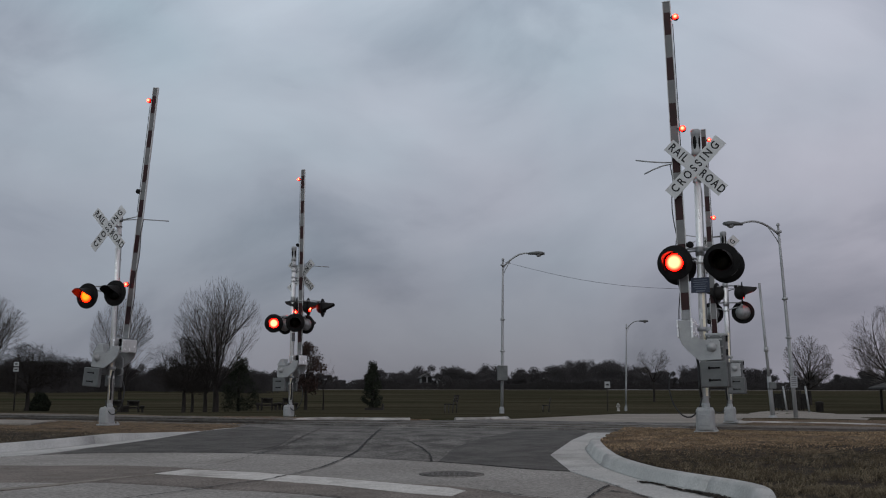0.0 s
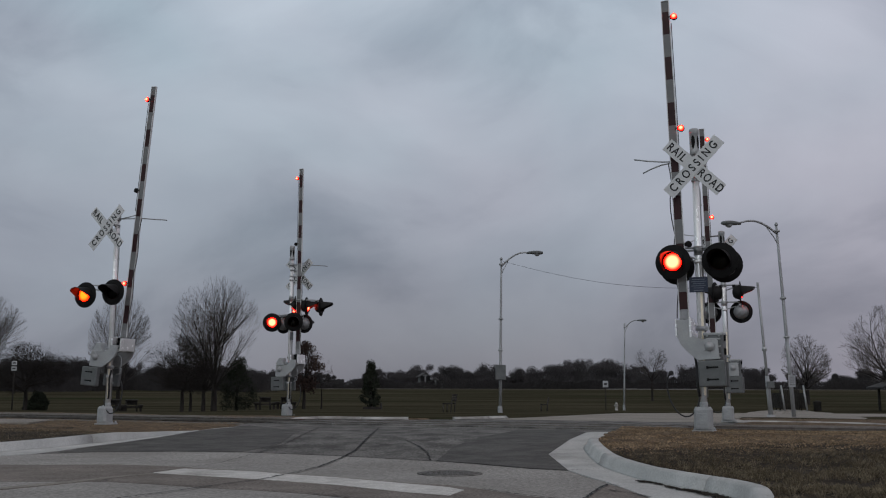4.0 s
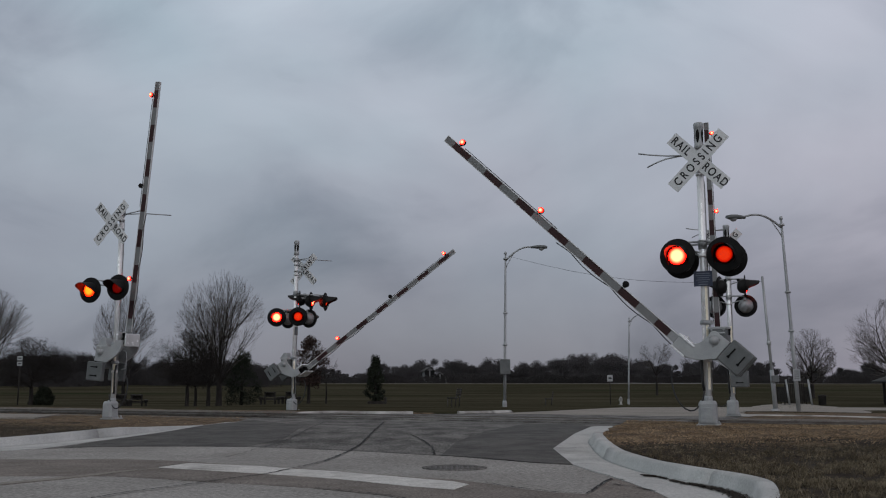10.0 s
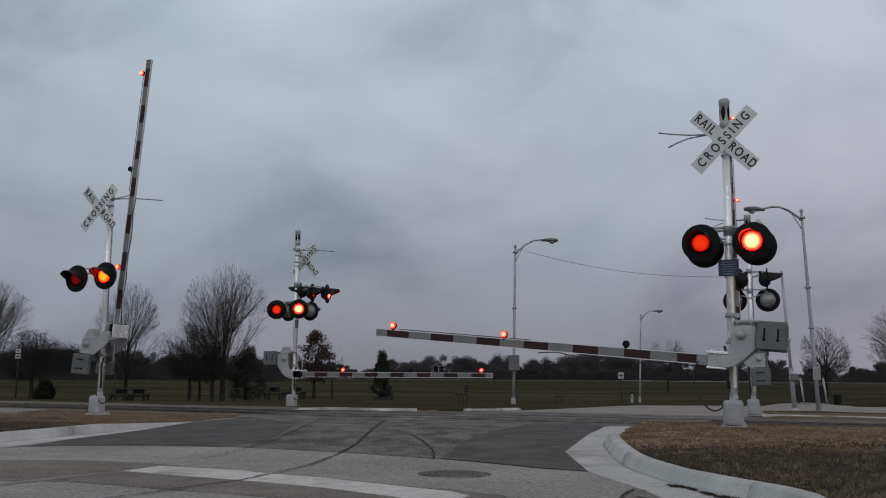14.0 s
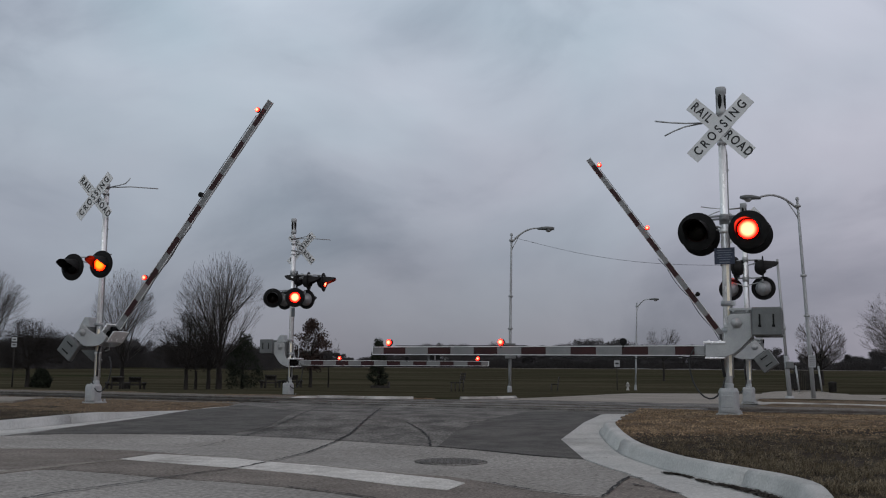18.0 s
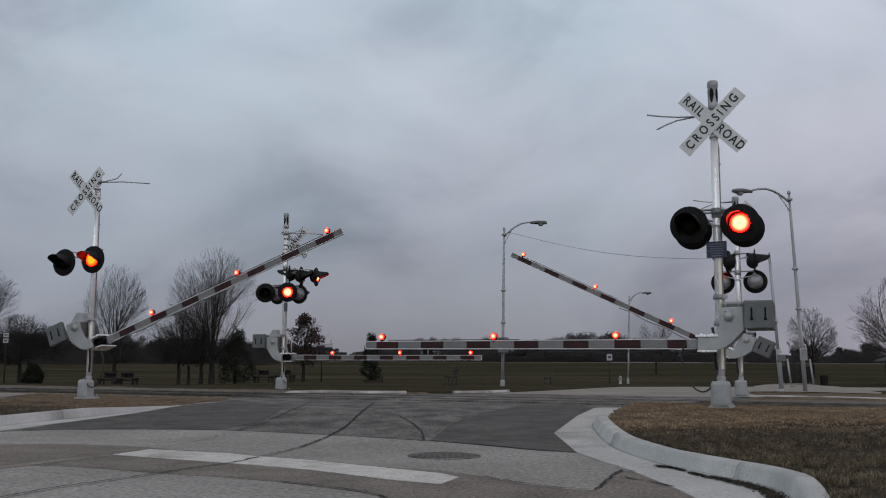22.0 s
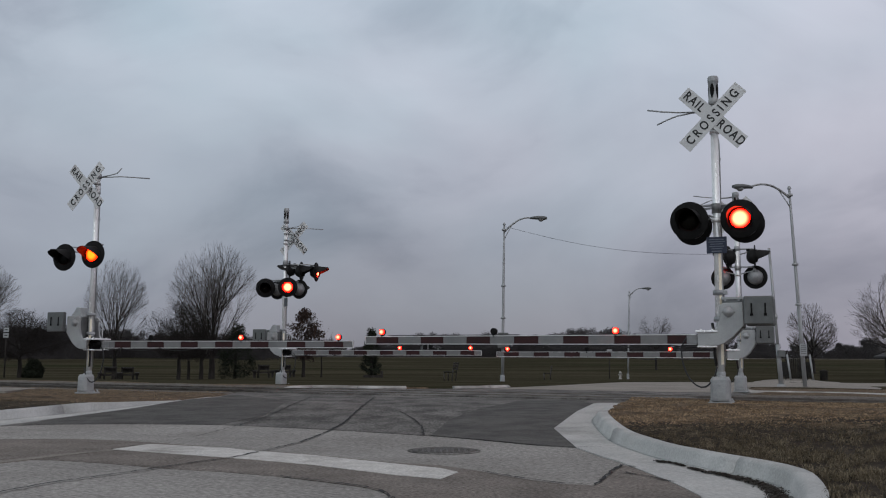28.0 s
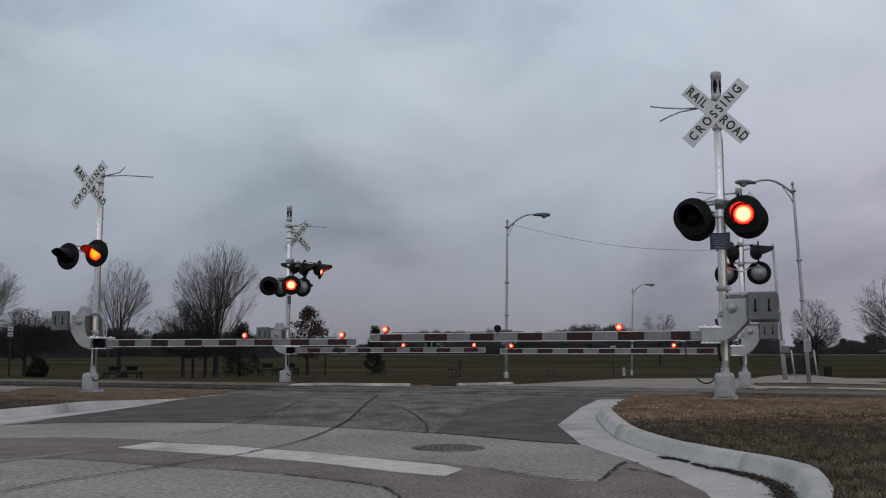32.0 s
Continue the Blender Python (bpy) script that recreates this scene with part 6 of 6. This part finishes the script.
# ---- far woods ----
def skyline(x):
    """Height above the plain of the far tree tops."""
    pts = [(-260, 8), (-109, 8.6), (-91, 8.2), (-77, 7.8), (-72, 6.2), (-68, 7.3), (-28, 5.2), (-20, 4.7), (-16, 6.0), (-13, 6.4), (-11, 5.1), (-7, 8.3), (-5, 8.0),
           (-4, 5.8), (-1, 5.6), (0, 7.1), (4, 6.7), (10, 7.5), (12, 5.9), (15, 6.4), (19, 9.5), (21, 8.0), (23, 8.9), (27, 5.9), (29, 7.8), (35, 8.8), (36, 6.8),
           (41, 8.7), (44, 7.3), (54, 6.7), (68, 6.9), (81, 6.2), (104, 5.9), (150, 7), (260, 8)]
    for (x0, z0), (x1, z1) in zip(pts, pts[1:]):
        if x0 <= x <= x1:
            return z0 + (z1 - z0) * (x - x0) / (x1 - x0)
    return 8


def woods():
    rs = np.random.RandomState(77)
    heap = []

    def blades(p, d, ln, w):
        """Many thin upright slivers at once: foot points, directions, lengths, half widths."""
        d = d / np.linalg.norm(d, axis=1)[:, None]
        o = np.cross(d, np.stack([rs.normal(0, 0.35, len(p)), np.ones(len(p)), rs.normal(0, 0.25, len(p))], 1))
        o /= np.linalg.norm(o, axis=1)[:, None]
        heap.append(np.stack([p - o * w[:, None], p + o * w[:, None], p + d * ln[:, None]], 1).reshape(-1, 3))

    def lay(name, mat, label, category):
        verts = np.concatenate(heap)
        heap.clear()
        me = bpy.data.meshes.new(name)
        me.from_pydata(verts.tolist(), [], np.arange(len(verts)).reshape(-1, 3).tolist())
        me.materials.append(M[mat])
        tagged(new(name, me), label, category, kind="stuff")

    def crown(cx, cy, zb, h, w, count):
        """A bare tree far off: limbs fan out from the trunk and end in a haze of twigs."""
        foot = np.tile([cx, cy, zb + h * 0.12], (10, 1)) + rs.normal(0, 0.12, (10, 3))
        blades(foot, np.stack([rs.normal(0, 0.34, 10), rs.normal(0, 0.2, 10), np.ones(10)], 1), h * rs.uniform(0.5, 0.8, 10), np.full(10, 0.10))
        n = 9
        lobe = np.stack([rs.normal(0, 0.40, n) * w, rs.normal(0, 0.3, n) * w, h * rs.uniform(0.40, 0.74, n)], 1)
        size = w * rs.uniform(0.30, 0.55, n)
        i = rs.randint(0, n, count)
        v = rs.normal(0, 1, (count, 3))
        f = rs.random_sample(count) ** 0.5
        v = v / np.linalg.norm(v, axis=1)[:, None] * (f * size[i])[:, None]
        p = lobe[i] + v * (1, 1, 0.85)
        ln = h * rs.uniform(0.02, 0.065, count)
        d = np.stack([p[:, 0] / w * 0.8 + rs.normal(0, 0.7, count), rs.normal(0, 0.3, count), rs.uniform(0.2, 0.9, count)], 1)
        ok = (p[:, 2] > 0.2) & (p[:, 2] + ln * 0.75 < h)
        blades((p + (cx, cy, zb))[ok], d[ok], ln[ok], (rs.uniform(0.018, 0.04, count) + 0.05 * (1 - f * f))[ok])
        m = count // 3
        p = np.stack([cx + rs.normal(0, 0.45, m) * w, np.full(m, cy), zb + h * 0.5 * rs.random_sample(m)], 1)
        blades(p, np.stack([rs.normal(0, 0.3, m), np.zeros(m), np.ones(m)], 1), np.full(m, h * 0.12), rs.uniform(0.03, 0.08, m))

    x = -190.0
    while x < 190:
        y = rs.uniform(222, 250)
        h = (skyline(x * 232 / y) * (y / 232) - 0.6) * (rs.uniform(0.55, 0.9) if rs.random_sample() < 0.5 else rs.uniform(1.04, 1.2))
        crown(x, y, 0.9, h, h * rs.uniform(0.34, 0.52), 3000)
        x += rs.uniform(0.9, 2.1)
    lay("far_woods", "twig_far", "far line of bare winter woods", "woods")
    # understorey: a dense low tangle
    m = 130000
    xx = rs.uniform(-190, 190, m)
    top = np.array([2.6 + 1.0 * noise.noise((a * 0.09, 0, 0)) + 0.8 * noise.noise((a * 0.4, 5, 0)) for a in xx])
    blades(np.stack([xx, rs.uniform(214, 222, m), 0.5 + top * rs.random_sample(m)], 1), np.stack([rs.normal(0, 0.7, m), rs.normal(0, 0.2, m), rs.uniform(0.2, 1, m)], 1),
           rs.uniform(0.25, 0.6, m), rs.uniform(0.03, 0.10, m))
    # a nearer thicket behind the park
    x = -150.0
    while x < -26:
        y = rs.uniform(150, 172)
        z = zl(x, y) - 0.2
        h = rs.uniform(4.6, 6.6) * (0.75 if x > -55 else 1.0)
        crown(x, y, z, h, h * rs.uniform(0.45, 0.7), 2200)
        m = 700
        blades(np.stack([x + rs.normal(0, 1.6, m), np.full(m, y - 2), z + 2.6 * rs.random_sample(m) - 0.2], 1), np.stack([rs.normal(0, 0.7, m), np.zeros(m), rs.uniform(0.2, 1, m)], 1),
               rs.uniform(0.25, 0.6, m), rs.uniform(0.03, 0.09, m))
        x += rs.uniform(1.4, 2.8)
    # the darker copy of the twig colour stands in for shade inside the tangle
    lay("thicket", "twig_far_shaded", "tangled undergrowth below the woods, inner shade put into its colour", "thicket")


woods()

# a pale gravel path along the crest of the far bank
bm = bmesh.new()
prev = None
for k in range(81):
    x = -160 + 4 * k
    y = 183 + 2.0 * math.sin(x * 0.021)
    row = [bm.verts.new((x, y + o, zl(x, y) + z)) for o, z in ((-1.0, -0.1), (-0.9, 0.03), (0.9, 0.05), (1.0, -0.1))]
    if prev:
        for j in range(3):
            bm.faces.new((prev[j], row[j], row[j + 1], prev[j + 1]))
    prev = row
bmesh.ops.recalc_face_normals(bm, faces=bm.faces)
tagged(link("bank_path", bm, M["ballast"]), "pale gravel path along the far bank", "path", kind="structure")


# ---- ground cover ----
def scatter(name, label, category, mat, count, area, keep, make, seed):
    rs = np.random.RandomState(seed)
    xs = rs.uniform(area[0], area[1], count)
    ys = area[2] + (area[3] - area[2]) * rs.random_sample(count) ** area[4]
    ok = keep(xs, ys, rs)
    xs, ys = xs[ok], ys[ok]
    zs = land(xs, ys)
    verts, faces = [], []
    rnd = random.Random(seed)
    for x, y, z in zip(xs, ys, zs):
        r = noise.noise((x * 0.9, y * 0.9, 0)) * 0.03
        make(verts, faces, x, y, z + r, rnd)
    me = bpy.data.meshes.new(name)
    me.from_pydata(verts, [], faces)
    me.materials.append(mat)
    return tagged(new(name, me), label, category, kind="stuff")


def off_road(xs, ys, by):
    return np.minimum(signed(NEAR, xs, ys), signed(FAR, xs, ys)) > by


def blade_at(verts, faces, x, y, z, rnd):
    a = rnd.uniform(0, math.tau)
    ln, w = rnd.uniform(0.02, 0.075), rnd.uniform(0.0012, 0.0028)
    up = rnd.uniform(0.05, 0.75) ** 1.4
    c, s = math.cos(a), math.sin(a)
    i = len(verts)
    verts.extend(((x - s * w, y + c * w, z - 0.005), (x + s * w, y - c * w, z - 0.005),
                  (x + c * ln * 0.6 + s * w * 0.7, y + s * ln * 0.6 - c * w * 0.7, z + ln * up * 0.8),
                  (x + c * ln * 0.6 - s * w * 0.7, y + s * ln * 0.6 + c * w * 0.7, z + ln * up * 0.8),
                  (x + c * ln, y + s * ln, z + ln * up * 0.75)))
    faces.extend(((i, i + 1, i + 2, i + 3), (i + 3, i + 2, i + 4)))


def stone_at(verts, faces, x, y, z, rnd):
    r = rnd.uniform(0.006, 0.019)
    i = len(verts)
    for k in range(4):
        a = k * math.pi / 2 + rnd.uniform(-0.5, 0.5)
        verts.append((x + r * math.cos(a) * rnd.uniform(0.7, 1.2), y + r * math.sin(a) * rnd.uniform(0.7, 1.2), z - 0.004))
    verts.append((x, y, z + r * rnd.uniform(0.5, 0.9)))
    faces.extend(((i, i + 1, i + 4), (i + 1, i + 2, i + 4), (i + 2, i + 3, i + 4), (i + 3, i, i + 4)))


def near_grass(xs, ys, rs):
    clump = np.array([noise.noise((x * 1.3, y * 1.3, 2.0)) + 0.6 * noise.noise((x * 4.5, y * 4.5, 7.0)) for x, y in zip(xs, ys)])
    return off_road(xs, ys, 0.2) & (ys < 11.3 + rs.normal(0, 0.35, xs.shape)) & (clump + rs.normal(0, 0.25, xs.shape) > -0.22)


def near_gravel(xs, ys, rs):
    n = SU * xs + CU * ys
    clump = np.array([noise.noise((x * 0.8, y * 1.6, 4.0)) + 0.5 * noise.noise((x * 3, y * 5, 9.0)) for x, y in zip(xs, ys)])
    return off_road(xs, ys, 0.2) & (ys > 10.9 + rs.normal(0, 0.35, xs.shape)) & (n < 23.3) & (clump + rs.normal(0, 0.2, xs.shape) > -0.3)


scatter("dead_grass", "short dead tan grass and leaf litter on the verge", "grass", M["straw"], 150000, (1.9, 11, 4.5, 12.5, 0.9),
        lambda xs, ys, rs: near_grass(xs, ys, rs) & (rs.random_sample(xs.shape) < np.clip((11.6 - ys) / 3.2, 0.3, 1)), blade_at, 1)
scatter("dead_grass", "sparse dead grass tufts on the gravel verge", "grass", M["straw"], 6000, (2.2, 14, 11, 19, 1.0),
        lambda xs, ys, rs: near_gravel(xs, ys, rs) & (rs.random_sample(xs.shape) < 0.7), blade_at, 2)
scatter("loose_gravel", "loose tan gravel along the tracks", "gravel", M["stone"], 70000, (1.9, 12, 10.0, 17.5, 1.1), near_gravel, stone_at, 3)
scatter("loose_gravel", "loose tan gravel round the signal base", "gravel", M["stone"], 11000, (-15, -4, 13.5, 27, 1.0),
        lambda xs, ys, rs: off_road(xs, ys, 0.25) & (SU * xs + CU * ys > 11.5) & (SU * xs + CU * ys < 23.3), stone_at, 4)
scatter("dead_grass", "short dead grass on the gravel verge", "grass", M["straw_pale"], 60000, (-13, -5, 12.5, 20, 1.0),
        lambda xs, ys, rs: off_road(xs, ys, 0.25) & (SU * xs + CU * ys < 12.6 + rs.normal(0, 0.7, xs.shape)), blade_at, 5)


def straw_at(verts, faces, x, y, z, rnd):
    a = rnd.uniform(0, math.tau)
    ln, w = rnd.uniform(0.02, 0.075), rnd.uniform(0.001, 0.0022)
    c, sn = math.cos(a), math.sin(a)
    i = len(verts)
    verts.extend(((x - sn * w, y + c * w, z + 0.01), (x + sn * w, y - c * w, z + 0.012),
                  (x + c * ln + sn * w, y + sn * ln - c * w, z + 0.008), (x + c * ln - sn * w, y + sn * ln + c * w, z + 0.012)))
    faces.append((i, i + 1, i + 2, i + 3))


def litter_at(verts, faces, x, y, z, rnd):
    a, r = rnd.uniform(0, math.tau), rnd.uniform(0.004, 0.010)
    i = len(verts)
    for k in range(4):
        rr = r * (1.0 if k % 2 == 0 else 0.55)
        verts.append((x + rr * math.cos(a + k * 1.57), y + rr * math.sin(a + k * 1.57), z + rnd.uniform(0.003, 0.009)))
    faces.append((i, i + 1, i + 2, i + 3))


scatter("straw_litter", "loose pale straw lying on the verge", "straw", M["straw_pale"], 26000, (1.9, 11, 4.5, 15, 0.9), near_grass, straw_at, 6)
scatter("leaf_litter", "small dead leaves scattered on the verge", "leaves", M["leaf_litter"], 16000, (1.9, 11, 4.5, 15, 0.9),
        lambda xs, ys, rs: off_road(xs, ys, 0.2) & (ys < 11.6), litter_at, 7)


def tuft_at(verts, faces, x, y, z, rnd):
    for _ in range(9):
        a = rnd.uniform(0, math.tau)
        ln, w = rnd.uniform(0.03, 0.085), rnd.uniform(0.0010, 0.0022)
        out = rnd.uniform(0.6, 1.1)
        c, sn = math.cos(a), math.sin(a)
        bx, by = x + rnd.gauss(0, 0.018), y + rnd.gauss(0, 0.018)
        i = len(verts)
        mx, my, ex, ey = bx + c * ln * out * 0.5, by + sn * ln * out * 0.5, bx + c * ln * out, by + sn * ln * out
        zm, ze = z + ln * 0.55, z + ln * (0.75 - 0.55 * out)
        verts.extend(((bx - sn * w, by + c * w, z - 0.005), (bx + sn * w, by - c * w, z - 0.005), (mx + sn * w, my - c * w, zm), (mx - sn * w, my + c * w, zm), (ex, ey, max(ze, z + 0.008))))
        faces.extend(((i, i + 1, i + 2, i + 3), (i + 3, i + 2, i + 4)))


scatter("dead_grass", "curled tufts of dead tan grass on the verge", "grass", M["straw_pale"], 13000, (1.9, 9, 4.5, 10.8, 0.9),
        lambda xs, ys, rs: near_grass(xs, ys, rs) & (rs.random_sample(xs.shape) < np.clip((10.4 - ys) / 2.6, 0.12, 1)), tuft_at, 8)


# ---- what moves ----
BEAT = 1.006


def flash_rows(phase, poses, early=0.0):
    """The lamps take turns: phase 0 is lit first, each for half a beat. poses run from dark to full."""
    dark, full = poses[0], poses[-1]
    lit = phase == 0
    rows = [(0.0, full if lit else dark)]
    t = 0.931 - BEAT / 2 - early
    while t < 31.9:
        first = math.ceil((t - 0.0225) * FPS)
        last = math.floor((t + 0.0225) * FPS)
        rows.append(((first - 1) / FPS, full if lit else dark))
        for f in range(first, last + 1):
            gone = 0.5 + (f / FPS - t) / 0.045
            share = 1 - gone if lit else gone
            if len(poses) == 2:
                rows.append((f / FPS, full if share > 0.3 else dark))
            else:
                rows.append((f / FPS, full if share > 0.7 else poses[2] if share > 0.365 else poses[1] if share > 0.05 else dark))
        lit = not lit
        rows.append(((last + 1) / FPS, full if lit else dark))
        t += BEAT / 2
    rows.append((32.0, full if lit else dark))
    return rows


def motions():
    for g, key, rows in (
            (gate_r, "r", ((0, 88.4), (6.1, 88.4), (6.5, 82.6), (7, 75.6), (7.5, 70.0), (8, 64.6), (9, 53.8), (10, 43.0), (11, 31.9),
                           (12, 21.4), (13, 12.3), (14, 4.9), (14.7, 0.4), (15.2, 0), (32, 0))),
            (gate_m, "m", ((0, 90.3), (6.05, 90.3), (6.5, 82.6), (7, 75.6), (8, 62.2), (9, 48.8), (10, 35.6), (11, 23.0), (12, 10.8),
                           (12.5, 5.0), (13, 0.4), (13.4, 0), (32, 0))),
            (gate_l, "l", ((0, 85.2), (14.2, 85.2), (14.6, 82.6), (16.5, 65.5), (17, 61.2), (18, 52.8), (19, 44.5), (20, 36.5), (21, 28.7),
                           (22, 21.2), (23, 12.8), (24, 5.1), (24.6, 0.8), (25, 0), (32, 0))),
            (gate_f, "f", ((0, 89.0), (14.2, 89.0), (14.6, 86.3), (16.5, 67.6), (17, 63.3), (18, 54.9), (19, 47.1), (20, 39.7), (21, 32.5),
                           (22, 25.4), (23, 18.4), (24, 11.0), (24.6, 4.8), (25, 0.4), (25.3, 0), (32, 0)))):
        x, y, z, turn = GATES[key]
        walk(g, [(t, pose(x, y, z, 0, -a, turn)) for t, a in rows])
    for b, phase, how in BULBS:
        if isinstance(how, tuple):
            walk(b, flash_rows(phase, [pose(0, d, 0) for d in how]))
        else:
            sg = -1 if how == 0 else 1
            walk(b, flash_rows(phase, [pose(0, d * sg, 0.095, 0, 0, how) for d in (0.002, 0.034)], 0.055))


motions()
